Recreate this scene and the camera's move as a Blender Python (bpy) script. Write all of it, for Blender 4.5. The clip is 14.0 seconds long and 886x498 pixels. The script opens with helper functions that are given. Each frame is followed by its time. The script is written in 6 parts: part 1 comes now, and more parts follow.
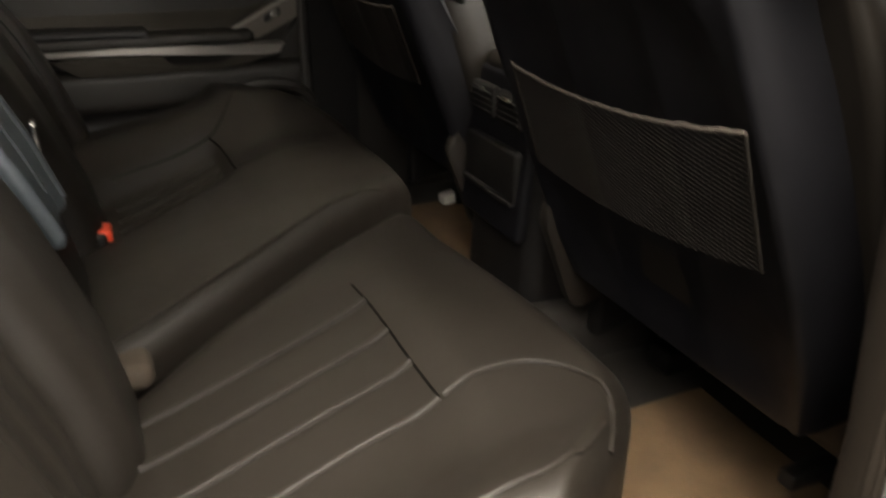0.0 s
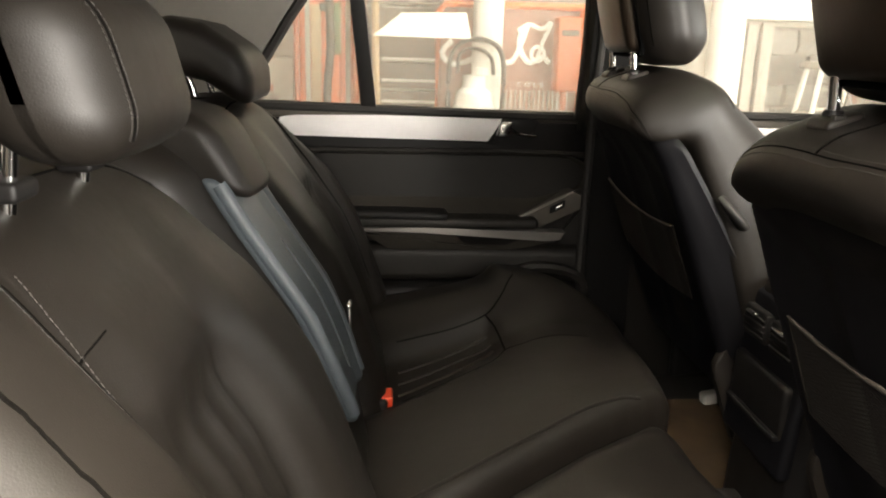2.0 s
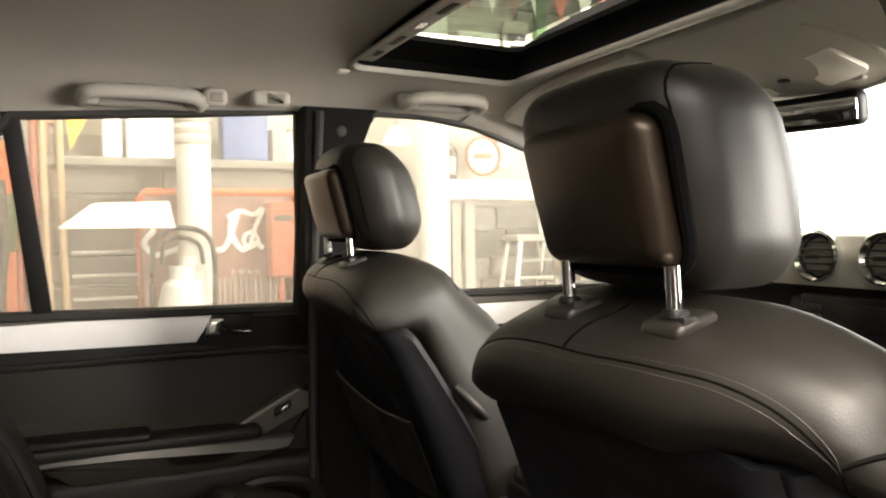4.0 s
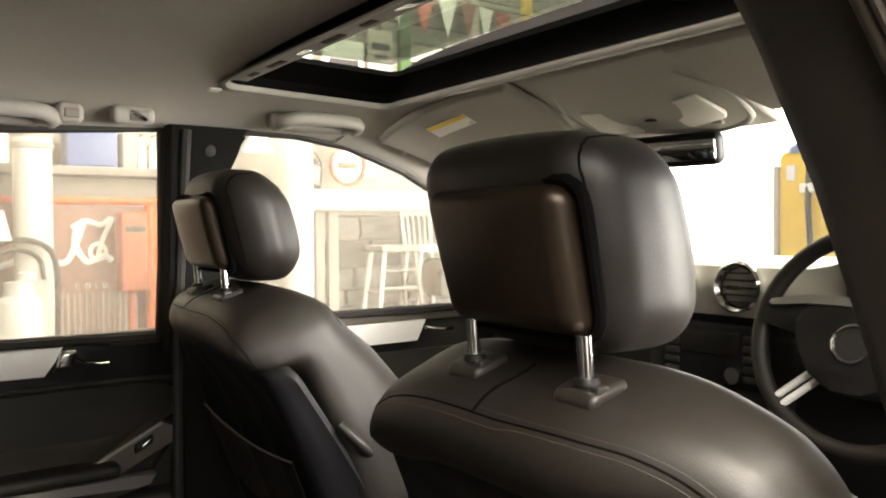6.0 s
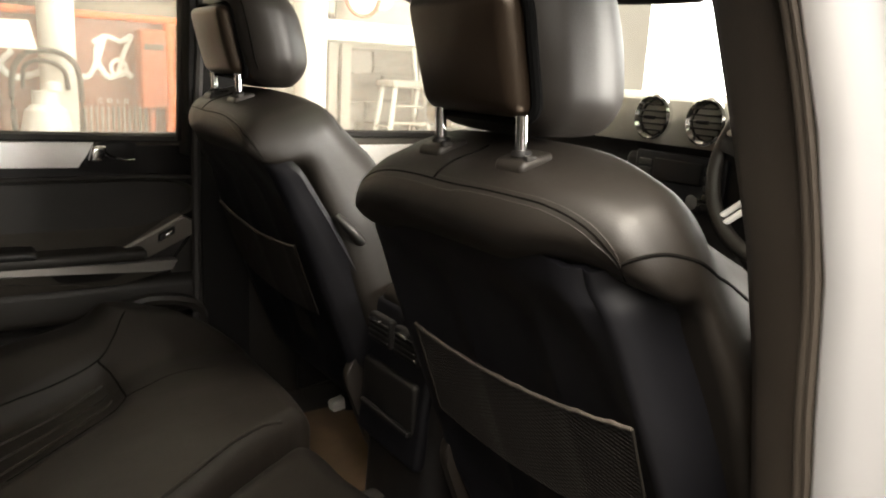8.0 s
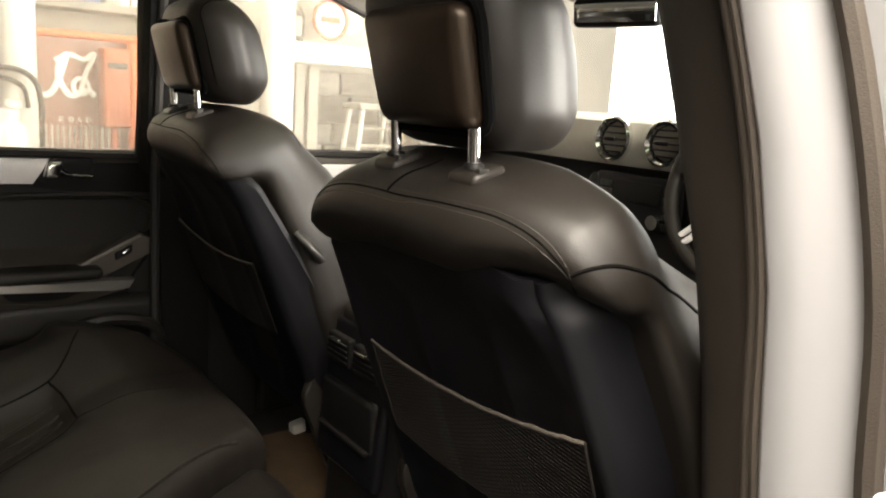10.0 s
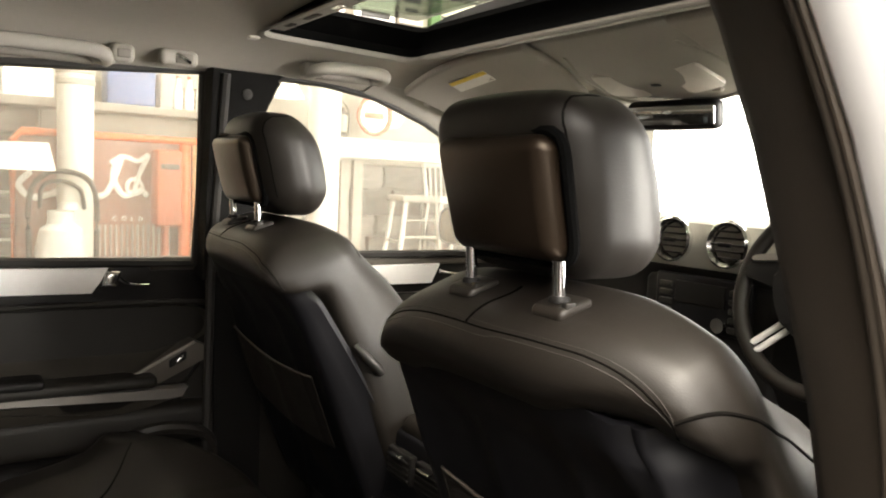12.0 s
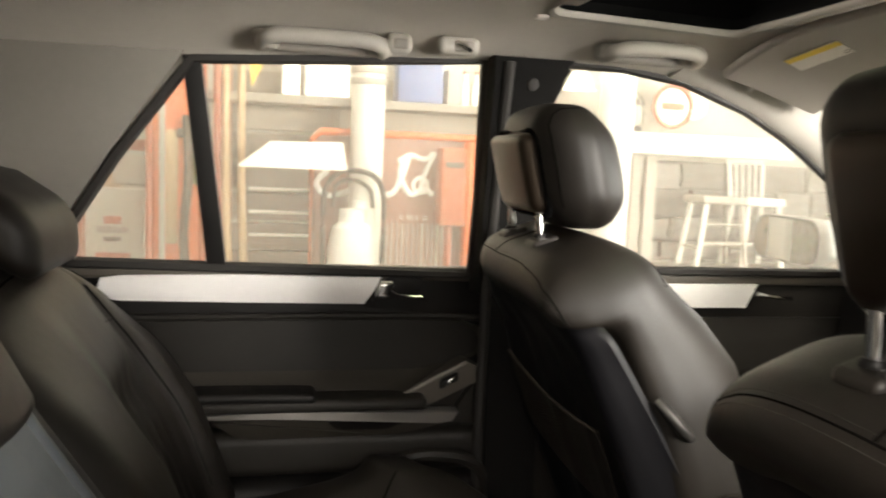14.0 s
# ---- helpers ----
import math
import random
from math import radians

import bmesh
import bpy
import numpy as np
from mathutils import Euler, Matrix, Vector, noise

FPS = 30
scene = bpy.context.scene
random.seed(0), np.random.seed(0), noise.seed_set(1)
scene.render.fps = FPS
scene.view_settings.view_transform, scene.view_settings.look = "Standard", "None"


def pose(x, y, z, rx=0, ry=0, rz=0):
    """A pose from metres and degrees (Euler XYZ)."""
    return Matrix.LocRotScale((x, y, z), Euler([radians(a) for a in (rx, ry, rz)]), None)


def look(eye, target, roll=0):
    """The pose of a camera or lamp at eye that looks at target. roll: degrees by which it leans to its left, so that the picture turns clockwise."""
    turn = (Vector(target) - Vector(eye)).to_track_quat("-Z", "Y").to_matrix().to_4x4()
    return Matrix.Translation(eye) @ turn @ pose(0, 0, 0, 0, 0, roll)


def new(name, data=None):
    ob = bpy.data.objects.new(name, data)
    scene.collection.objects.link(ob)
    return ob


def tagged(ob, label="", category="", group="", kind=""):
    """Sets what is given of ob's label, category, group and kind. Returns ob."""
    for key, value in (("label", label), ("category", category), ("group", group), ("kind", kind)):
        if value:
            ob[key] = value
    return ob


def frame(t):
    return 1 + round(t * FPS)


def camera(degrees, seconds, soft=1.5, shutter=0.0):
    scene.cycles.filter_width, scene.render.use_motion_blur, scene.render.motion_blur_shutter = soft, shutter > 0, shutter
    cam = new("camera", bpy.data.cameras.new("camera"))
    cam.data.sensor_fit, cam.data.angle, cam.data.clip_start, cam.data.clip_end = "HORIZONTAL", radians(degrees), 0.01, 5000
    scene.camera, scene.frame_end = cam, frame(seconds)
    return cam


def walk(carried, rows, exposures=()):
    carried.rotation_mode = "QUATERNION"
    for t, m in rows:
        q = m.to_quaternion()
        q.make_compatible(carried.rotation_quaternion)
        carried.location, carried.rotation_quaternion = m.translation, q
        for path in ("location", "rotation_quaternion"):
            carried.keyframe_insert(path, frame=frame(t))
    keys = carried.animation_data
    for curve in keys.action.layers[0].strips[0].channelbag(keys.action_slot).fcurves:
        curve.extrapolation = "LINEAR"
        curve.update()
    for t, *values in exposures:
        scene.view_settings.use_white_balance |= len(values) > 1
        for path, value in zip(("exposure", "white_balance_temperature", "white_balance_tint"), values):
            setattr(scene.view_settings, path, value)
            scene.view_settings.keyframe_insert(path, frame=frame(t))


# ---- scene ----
cam = camera(59.9, 14.0, soft=2.0, shutter=0.4)
PATH = [
    (0, (-0.413, -1.034, 1.182), (0.34, 0.621, 0.349), 0.7),
    (0.5, (-0.404, -1.033, 1.25), (0.1, 0.782, 0.577), -1.1),
    (1, (-0.411, -1.044, 1.294), (-0.07, 0.849, 0.748), -1.9),
    (1.5, (-0.429, -1.058, 1.312), (-0.238, 0.886, 0.88), -1.0),
    (2, (-0.437, -1.069, 1.308), (-0.298, 0.86, 0.796), 1.7),
    (2.5, (-0.423, -1.059, 1.297), (-0.037, 0.851, 0.847), 3.8),
    (3, (-0.415, -1.013, 1.312), (0.164, 0.897, 1.179), 1.1),
    (3.2, (-0.42, -0.993, 1.315), (0.224, 0.899, 1.248), 0.7),
    (5.3, (-0.327, -0.839, 1.345), (0.649, 0.905, 1.248), -1.8),
    (5.5, (-0.358, -0.841, 1.355), (0.652, 0.882, 1.249), -1.1),
    (6, (-0.421, -0.876, 1.372), (0.727, 0.761, 1.314), -0.3),
    (6.5, (-0.464, -0.902, 1.356), (0.697, 0.71, 1.118), -0.7),
    (7, (-0.492, -0.953, 1.342), (0.772, 0.568, 1.045), 1.2),
    (7.5, (-0.475, -0.996, 1.332), (0.669, 0.602, 0.965), 0.7),
    (8, (-0.472, -1.034, 1.323), (0.625, 0.579, 0.883), 3.1),
    (8.2, (-0.473, -1.037, 1.319), (0.616, 0.578, 0.867), 3.2),
    (10.3, (-0.454, -1.041, 1.311), (0.728, 0.538, 0.983), 3.8),
    (10.5, (-0.456, -1.033, 1.326), (0.724, 0.558, 1.051), 3.8),
    (11, (-0.468, -1.027, 1.347), (0.664, 0.614, 1.181), 2.7),
    (11.5, (-0.469, -1.025, 1.353), (0.638, 0.633, 1.196), 2.0),
    (12, (-0.476, -0.988, 1.356), (0.622, 0.675, 1.184), 2.6),
    (12.5, (-0.474, -0.924, 1.363), (0.617, 0.741, 1.166), 3.4),
    (13, (-0.441, -0.861, 1.357), (0.432, 0.927, 1.153), 2.7),
    (13.5, (-0.403, -0.802, 1.364), (0.27, 1.068, 1.143), 2.3),
    (14, (-0.386, -0.744, 1.371), (0.047, 1.197, 1.152), 2.5),
]
walk(cam, [(t, look(eye, target, roll)) for t, eye, target, roll in PATH])

from mathutils.bvhtree import BVHTree

# ---- light ----
world = bpy.data.worlds.new("world")
scene.world = world
world.use_nodes = True
world.node_tree.nodes["Background"].inputs[0].default_value = (0.75, 0.72, 0.66, 1)
world.node_tree.nodes["Background"].inputs[1].default_value = 0.02
scene.view_settings.exposure = 0.83


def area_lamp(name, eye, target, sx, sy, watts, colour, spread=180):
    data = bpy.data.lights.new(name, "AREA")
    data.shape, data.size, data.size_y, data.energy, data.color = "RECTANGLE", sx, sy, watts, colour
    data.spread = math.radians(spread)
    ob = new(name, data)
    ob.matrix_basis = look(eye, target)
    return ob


WARM = (1.0, 0.90, 0.76)
# Unseen area lamps, added to brighten the shop wall, seats, doors and pillar.
area_lamp("aisle_fill", (0.8, 1.5, 3.0), (0.8, 2.5, 2.72), 2.8, 0.3, 58, WARM)
area_lamp("bay_fill", (-0.70, -2.10, 3.0), (0.0, -0.78, 1.3), 2.4, 1.8, 34, (1.0, 0.92, 0.82), 80)
area_lamp("doorway_fill", (-0.60, -2.90, 2.10), (-0.10, 0.3, 1.1), 2.2, 1.3, 11, (1.0, 0.93, 0.84), 100)
area_lamp("overhead_fill", (-0.10, -1.05, 3.45), (0.0, -0.45, 1.0), 2.8, 1.9, 118, (1.0, 0.90, 0.75), 85)
# Unseen lamp in an added opening, brightens the seats from the right.
area_lamp("right_fill", (2.90, -3.28, 1.65), (0.5, 0.0, 1.25), 2.4, 1.8, 150, (1.0, 0.94, 0.86), 80)


# ---- materials ----
def surf(name, col, rough=0.5, metal=0.0, var=0.2, scale=12.0, bump=0.15, bscale=300.0, cells=False, wear=0.0, coat=0.0, spec=0.5):
    """A painted, woven or moulded surface: colour varied at two scales, fine relief, uneven gloss."""
    m = bpy.data.materials.new(name)
    m.use_nodes = True
    nt = m.node_tree
    n, l = nt.nodes, nt.links
    b = n["Principled BSDF"]
    b.inputs["Metallic"].default_value = metal
    b.inputs["Coat Weight"].default_value = coat
    b.inputs["Specular IOR Level"].default_value = spec
    tc = n.new("ShaderNodeTexCoord")
    big = n.new("ShaderNodeTexNoise")
    big.inputs["Scale"].default_value, big.inputs["Detail"].default_value = scale, 6
    fine = n.new("ShaderNodeTexNoise")
    fine.inputs["Scale"].default_value, fine.inputs["Detail"].default_value = scale * 14, 3
    l.new(tc.outputs["Object"], big.inputs["Vector"])
    l.new(tc.outputs["Object"], fine.inputs["Vector"])
    add = n.new("ShaderNodeMath")
    add.operation = "MULTIPLY_ADD"
    add.inputs[1].default_value, add.inputs[2].default_value = 0.35, 0.0
    l.new(fine.outputs["Fac"], add.inputs[0])
    tot = n.new("ShaderNodeMath")
    tot.operation = "ADD"
    l.new(add.outputs[0], tot.inputs[0])
    l.new(big.outputs["Fac"], tot.inputs[1])
    ramp = n.new("ShaderNodeValToRGB")
    ramp.color_ramp.elements[0].position, ramp.color_ramp.elements[1].position = 0.35, 1.0
    ramp.color_ramp.elements[0].color = (*[c * (1 - var) for c in col], 1)
    ramp.color_ramp.elements[1].color = (*[min(1, c * (1 + var) + wear) for c in col], 1)
    l.new(tot.outputs[0], ramp.inputs[0])
    l.new(ramp.outputs[0], b.inputs["Base Color"])
    rr = n.new("ShaderNodeMapRange")
    rr.inputs["From Min"].default_value, rr.inputs["From Max"].default_value = 0.3, 1.0
    rr.inputs["To Min"].default_value, rr.inputs["To Max"].default_value = max(0.02, rough - 0.4 * var), min(1, rough + 0.4 * var)
    l.new(tot.outputs[0], rr.inputs[0])
    l.new(rr.outputs[0], b.inputs["Roughness"])
    if bump:
        bp = n.new("ShaderNodeBump")
        bp.inputs["Strength"].default_value, bp.inputs["Distance"].default_value = bump, 0.0015
        if cells:
            g = n.new("ShaderNodeTexVoronoi")
            g.feature = "DISTANCE_TO_EDGE"
            g.inputs["Scale"].default_value = bscale
            l.new(tc.outputs["Object"], g.inputs["Vector"])
            l.new(g.outputs["Distance"], bp.inputs["Height"])
        else:
            g = n.new("ShaderNodeTexNoise")
            g.inputs["Scale"].default_value, g.inputs["Detail"].default_value = bscale, 4
            l.new(tc.outputs["Object"], g.inputs["Vector"])
            l.new(g.outputs["Fac"], bp.inputs["Height"])
        if cells:
            soft = n.new("ShaderNodeBump")
            soft.inputs["Strength"].default_value, soft.inputs["Distance"].default_value = 0.25, 0.006
            l.new(big.outputs["Fac"], soft.inputs["Height"])
            l.new(bp.outputs[0], soft.inputs["Normal"])
            l.new(soft.outputs[0], b.inputs["Normal"])
        else:
            l.new(bp.outputs[0], b.inputs["Normal"])
    return m


def glowing(name, col, strength):
    m = bpy.data.materials.new(name)
    m.use_nodes = True
    b = m.node_tree.nodes["Principled BSDF"]
    b.inputs["Base Color"].default_value = (*col, 1)
    b.inputs["Emission Color"].default_value = (*col, 1)
    b.inputs["Emission Strength"].default_value = strength
    return m


def pane_glass(name, tint=(0.93, 0.95, 0.92), veil=0.26):
    """Thin sheet glass: clear, with a milky veil that washes out the view and a mirror gloss that grows at flat angles.
    """
    m = bpy.data.materials.new(name)
    m.use_nodes = True
    nt = m.node_tree
    nt.nodes.remove(nt.nodes["Principled BSDF"])
    out = nt.nodes["Material Output"]
    t, g, d, film, mix, f, p, s = (nt.nodes.new(k) for k in ("ShaderNodeBsdfTransparent", "ShaderNodeBsdfGlossy", "ShaderNodeBsdfTranslucent", "ShaderNodeMixShader", "ShaderNodeMixShader", "ShaderNodeLayerWeight", "ShaderNodeMath", "ShaderNodeMath"))
    t.inputs[0].default_value = (*tint, 1)
    d.inputs[0].default_value = (0.8, 0.78, 0.74, 1)
    film.inputs[0].default_value = veil
    g.inputs["Roughness"].default_value = 0.02
    f.inputs[0].default_value = 0.5
    p.operation, s.operation = "POWER", "MULTIPLY_ADD"
    p.inputs[1].default_value, s.inputs[1].default_value, s.inputs[2].default_value = 5.0, 0.6, 0.025
    nt.links.new(t.outputs[0], film.inputs[1])
    nt.links.new(d.outputs[0], film.inputs[2])
    nt.links.new(f.outputs["Facing"], p.inputs[0])
    nt.links.new(p.outputs[0], s.inputs[0])
    nt.links.new(s.outputs[0], mix.inputs[0])
    nt.links.new(film.outputs[0], mix.inputs[1])
    nt.links.new(g.outputs[0], mix.inputs[2])
    nt.links.new(mix.outputs[0], out.inputs[0])
    return m


LEATHER = surf("black_leather", (0.0105, 0.0083, 0.0062), 0.50, var=0.18, scale=9, bump=0.11, bscale=420, cells=True, spec=0.44)
LEATHER_GREY = surf("grey_leather", (0.085, 0.100, 0.112), 0.42, var=0.12, scale=9, bump=0.25, bscale=420, cells=True)
PLASTIC = surf("black_plastic", (0.008, 0.0073, 0.007), 0.5, var=0.2, scale=20, bump=0.2, bscale=700, spec=0.3)
SATIN = surf("satin_metal", (0.42, 0.40, 0.37), 0.34, 0.7, var=0.06, scale=6, bump=0.1, bscale=900)
SILL = surf("sill_trim", (0.085, 0.074, 0.060), 0.55, var=0.12, scale=14, bump=0.2, bscale=600)
SOFT_TRIM = surf("soft_door_trim", (0.017, 0.0153, 0.013), 0.5, var=0.15, scale=14, bump=0.2, bscale=600, cells=True, spec=0.32)
INSERT = surf("door_insert_leather", (0.036, 0.032, 0.026), 0.42, var=0.15, scale=12, bump=0.15, bscale=420, cells=True, spec=0.4)
SHELL = surf("seat_back_shell", (0.0055, 0.0055, 0.0070), 0.44, var=0.2, scale=14, bump=0.12, bscale=800, spec=0.32)
PILLAR_BLACK = surf("pillar_cloth_black", (0.006, 0.0057, 0.0054), 0.85, var=0.2, scale=14, bump=0.3, bscale=900, spec=0.2)
# LEATHER again, browned: warm light reflected from the shop is put into its colour.
PAD = surf("leather_warm_reflection", (0.013, 0.0085, 0.0055), 0.38, var=0.15, scale=9, bump=0.07, bscale=420, cells=True, spec=0.6)
PAD.node_tree.nodes["Principled BSDF"].inputs["Specular Tint"].default_value = (1.0, 0.84, 0.68, 1)
GUIDE = surf("post_guide_plastic", (0.020, 0.017, 0.014), 0.4, var=0.15, scale=20, bump=0.1, bscale=700)
SEAM = surf("seam_shadow", (0.004, 0.0035, 0.003), 0.9, bump=0, spec=0.05)
THREAD = surf("thread", (0.038, 0.034, 0.03), 0.7, bump=0)
CHROME = surf("chrome", (0.8, 0.8, 0.79), 0.12, 1.0, var=0.05, bump=0)
ALU = surf("brushed_aluminium", (0.92, 0.90, 0.88), 0.38, 0.10, var=0.06, scale=6, bump=0.1, bscale=900)
HEADLINER = surf("headliner_cloth", (0.42, 0.39, 0.34), 0.95, var=0.06, scale=5, bump=0.35, bscale=1300, spec=0.2)
# Headliner cloth at half tone: shade at the rear is put into the colour.
SHADED_LINING = surf("headliner_cloth_shaded", (0.23, 0.215, 0.19), 0.95, var=0.08, scale=5, bump=0.35, bscale=1300, spec=0.2)
BEIGE = surf("beige_plastic", (0.36, 0.34, 0.30), 0.6, var=0.06, scale=9, bump=0.12, bscale=700)
VISOR = surf("visor_cloth", (0.34, 0.315, 0.28), 0.85, var=0.06, scale=9, bump=0.3, bscale=1000)
RUBBER = surf("rubber_seal", (0.02, 0.018, 0.016), 0.65, var=0.25, scale=30, bump=0.15, bscale=500)
BROWN_TRIM = surf("pillar_trim", (0.042, 0.034, 0.027), 0.65, var=0.15, scale=14, bump=0.3, bscale=700, spec=0.25)
PAINT = surf("silver_paint", (0.42, 0.42, 0.43), 0.28, 0.3, var=0.02, scale=5, bump=0.02, bscale=1500, coat=0.6)
CARPET = surf("carpet", (0.016, 0.013, 0.010), 0.95, var=0.4, scale=25, bump=0.8, bscale=500)
MAT_BROWN = surf("brown_mat", (0.115, 0.073, 0.037), 0.95, var=0.35, scale=18, bump=0.8, bscale=450)
NET = surf("net_cord", (0.011, 0.009, 0.007), 0.8, bump=0, spec=0.2)
NET_EDGE = surf("net_edge", (0.06, 0.05, 0.04), 0.8, bump=0)
BROWN_CLOTH = surf("brown_cloth", (0.035, 0.025, 0.016), 0.9, var=0.3, scale=30, bump=0.4, bscale=600)
RED = surf("red_plastic", (0.65, 0.06, 0.02), 0.4, bump=0)
BELT = surf("belt_webbing", (0.02, 0.02, 0.02), 0.7, var=0.2, scale=30, bump=0.3, bscale=900)
YELLOW_LABEL = surf("label_yellow", (0.75, 0.55, 0.05), 0.6, var=0.05, bump=0)
WHITE_LABEL = surf("label_white", (0.75, 0.72, 0.66), 0.6, var=0.05, bump=0)
MIRROR = surf("mirror_glass", (0.75, 0.77, 0.77), 0.03, 1.0, var=0.02, bump=0)
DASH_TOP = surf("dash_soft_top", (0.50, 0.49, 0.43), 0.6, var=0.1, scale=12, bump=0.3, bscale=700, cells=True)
TRACK = surf("grey_track", (0.22, 0.20, 0.175), 0.5, var=0.1, scale=20, bump=0.1)
DEEP = surf("deep_joint", (0.003, 0.003, 0.003), 0.95, bump=0, spec=0.05)
SIDING = surf("olive_siding", (0.27, 0.275, 0.21), 0.8, var=0.3, scale=5, bump=0.4, bscale=40)
GLASS = pane_glass("window_glass")
ROOF_GLASS = pane_glass("roof_glass", (0.12, 0.148, 0.108), 0.02)
SCREEN_GLASS = pane_glass("windscreen_glass", (0.95, 0.97, 0.95), 0.01)

WHITE_PAINT = surf("white_paint", (0.78, 0.76, 0.71), 0.6, var=0.08, scale=4, bump=0.2, bscale=60)
CREAM = surf("cream_plaster", (0.43, 0.405, 0.36), 0.85, var=0.1, scale=3, bump=0.4, bscale=40)
# Colour of the unseen walls, dark to limit bounce into the car.
DIM_WALL = surf("dim_unseen_wall", (0.17, 0.145, 0.12), 0.9, var=0.25, scale=2, bump=0.4, bscale=30)
ORANGE = surf("orange_paint", (0.62, 0.13, 0.035), 0.5, var=0.25, scale=10, bump=0.2, bscale=60)
FADED_PINK = surf("faded_pink_paint", (0.50, 0.24, 0.18), 0.6, var=0.3, scale=12, bump=0.3, bscale=60)
RUST = surf("rust_red_paint", (0.42, 0.10, 0.05), 0.6, var=0.35, scale=12, bump=0.3, bscale=60)
COOLER = surf("faded_red_enamel", (0.27, 0.125, 0.09), 0.45, var=0.25, scale=6, bump=0.1, bscale=50)
def grained(m, along=0):
    """Stretches a surface's colour and relief into grain along one axis and varies it from piece to piece."""
    nt = m.node_tree
    tc = next(k for k in nt.nodes if k.type == "TEX_COORD")
    mp, info, hsv = (nt.nodes.new(k) for k in ("ShaderNodeMapping", "ShaderNodeObjectInfo", "ShaderNodeHueSaturation"))
    mp.inputs["Scale"].default_value = [0.12 if a == along else 1.6 for a in range(3)]
    b = nt.nodes["Principled BSDF"]
    for link in list(nt.links):
        if link.from_node == tc:
            nt.links.new(mp.outputs[0], link.to_socket)
    nt.links.new(tc.outputs["Object"], mp.inputs["Vector"])
    old = next(k for k in nt.links if k.to_socket == b.inputs["Base Color"]).from_socket
    rng = nt.nodes.new("ShaderNodeMapRange")
    rng.inputs["To Min"].default_value, rng.inputs["To Max"].default_value = 0.65, 1.35
    nt.links.new(info.outputs["Random"], rng.inputs[0])
    nt.links.new(rng.outputs[0], hsv.inputs["Value"])
    nt.links.new(old, hsv.inputs["Color"])
    nt.links.new(hsv.outputs[0], b.inputs["Base Color"])
    return m


WOOD_DARK = surf("weathered_board", (0.21, 0.185, 0.155), 0.8, var=0.4, scale=7, bump=0.5, bscale=45)
WOOD = surf("pale_wood", (0.5, 0.35, 0.2), 0.7, var=0.3, scale=9, bump=0.4, bscale=70)
GREYWOOD = surf("grey_wood", (0.36, 0.33, 0.29), 0.8, var=0.3, scale=8, bump=0.4, bscale=60)
STONE = surf("pale_stone", (0.19, 0.178, 0.162), 0.9, var=0.3, scale=6, bump=0.8, bscale=35)
MORTAR = surf("mortar", (0.12, 0.11, 0.10), 0.95, var=0.2, scale=10, bump=0.5, bscale=50)
BLUE = surf("blue_paint", (0.07, 0.12, 0.3), 0.45, var=0.2, scale=8, bump=0.1)
YELLOW = surf("yellow_enamel", (0.85, 0.58, 0.03), 0.35, var=0.1, scale=5, bump=0.05, coat=0.3)
CONCRETE = surf("concrete_floor", (0.12, 0.115, 0.105), 0.8, var=0.2, scale=2, bump=0.3, bscale=40)
DARK_METAL = surf("dark_metal", (0.05, 0.048, 0.045), 0.45, 0.6, var=0.3, scale=15, bump=0.1)
MILK = surf("white_enamel", (0.85, 0.84, 0.8), 0.35, var=0.06, scale=8, bump=0.05)
GREEN = surf("green_bottle", (0.07, 0.13, 0.05), 0.2, var=0.2, scale=9, bump=0)
LEAF = surf("leaf", (0.08, 0.12, 0.04), 0.6, var=0.4, scale=20, bump=0.1)
DAYLIGHT = glowing("daylight", (1.0, 0.98, 0.93), 5.5)
LIGHTBOX = glowing("light_box_face", (1.0, 0.92, 0.72), 2.2)


for m, axis in ((WOOD_DARK, 0), (GREYWOOD, 2), (WOOD, 2), (SIDING, 0), (STONE, 0), (ORANGE, 2), (FADED_PINK, 2), (RUST, 2)):
    grained(m, axis)


# ---- mesh helpers ----
def part(name, bm, mat, parent=None, label="", kind="", sharp=38):
    bmesh.ops.recalc_face_normals(bm, faces=bm.faces)
    for f in bm.faces:
        f.smooth = True
    for e in bm.edges:
        if len(e.link_faces) == 2 and e.calc_face_angle(0) > radians(sharp):
            e.smooth = False
    me = bpy.data.meshes.new(name)
    bm.to_mesh(me)
    bm.free()
    me.materials.append(mat)
    ob = new(name, me)
    if parent is not None:
        ob.parent = parent
        if parent.type == "EMPTY":
            ob.matrix_parent_inverse = parent.matrix_basis.inverted()
    return tagged(ob, label, kind=kind)


def thing(name, base, label, category, group="", kind=""):
    ob = new(name)
    ob.matrix_basis = Matrix.Translation(base)
    ob.empty_display_size = 0.02
    return tagged(ob, label, category, group, kind)


def smooth(a, b, x):
    t = min(1.0, max(0.0, (x - a) / (b - a)))
    return t * t * (3 - 2 * t)


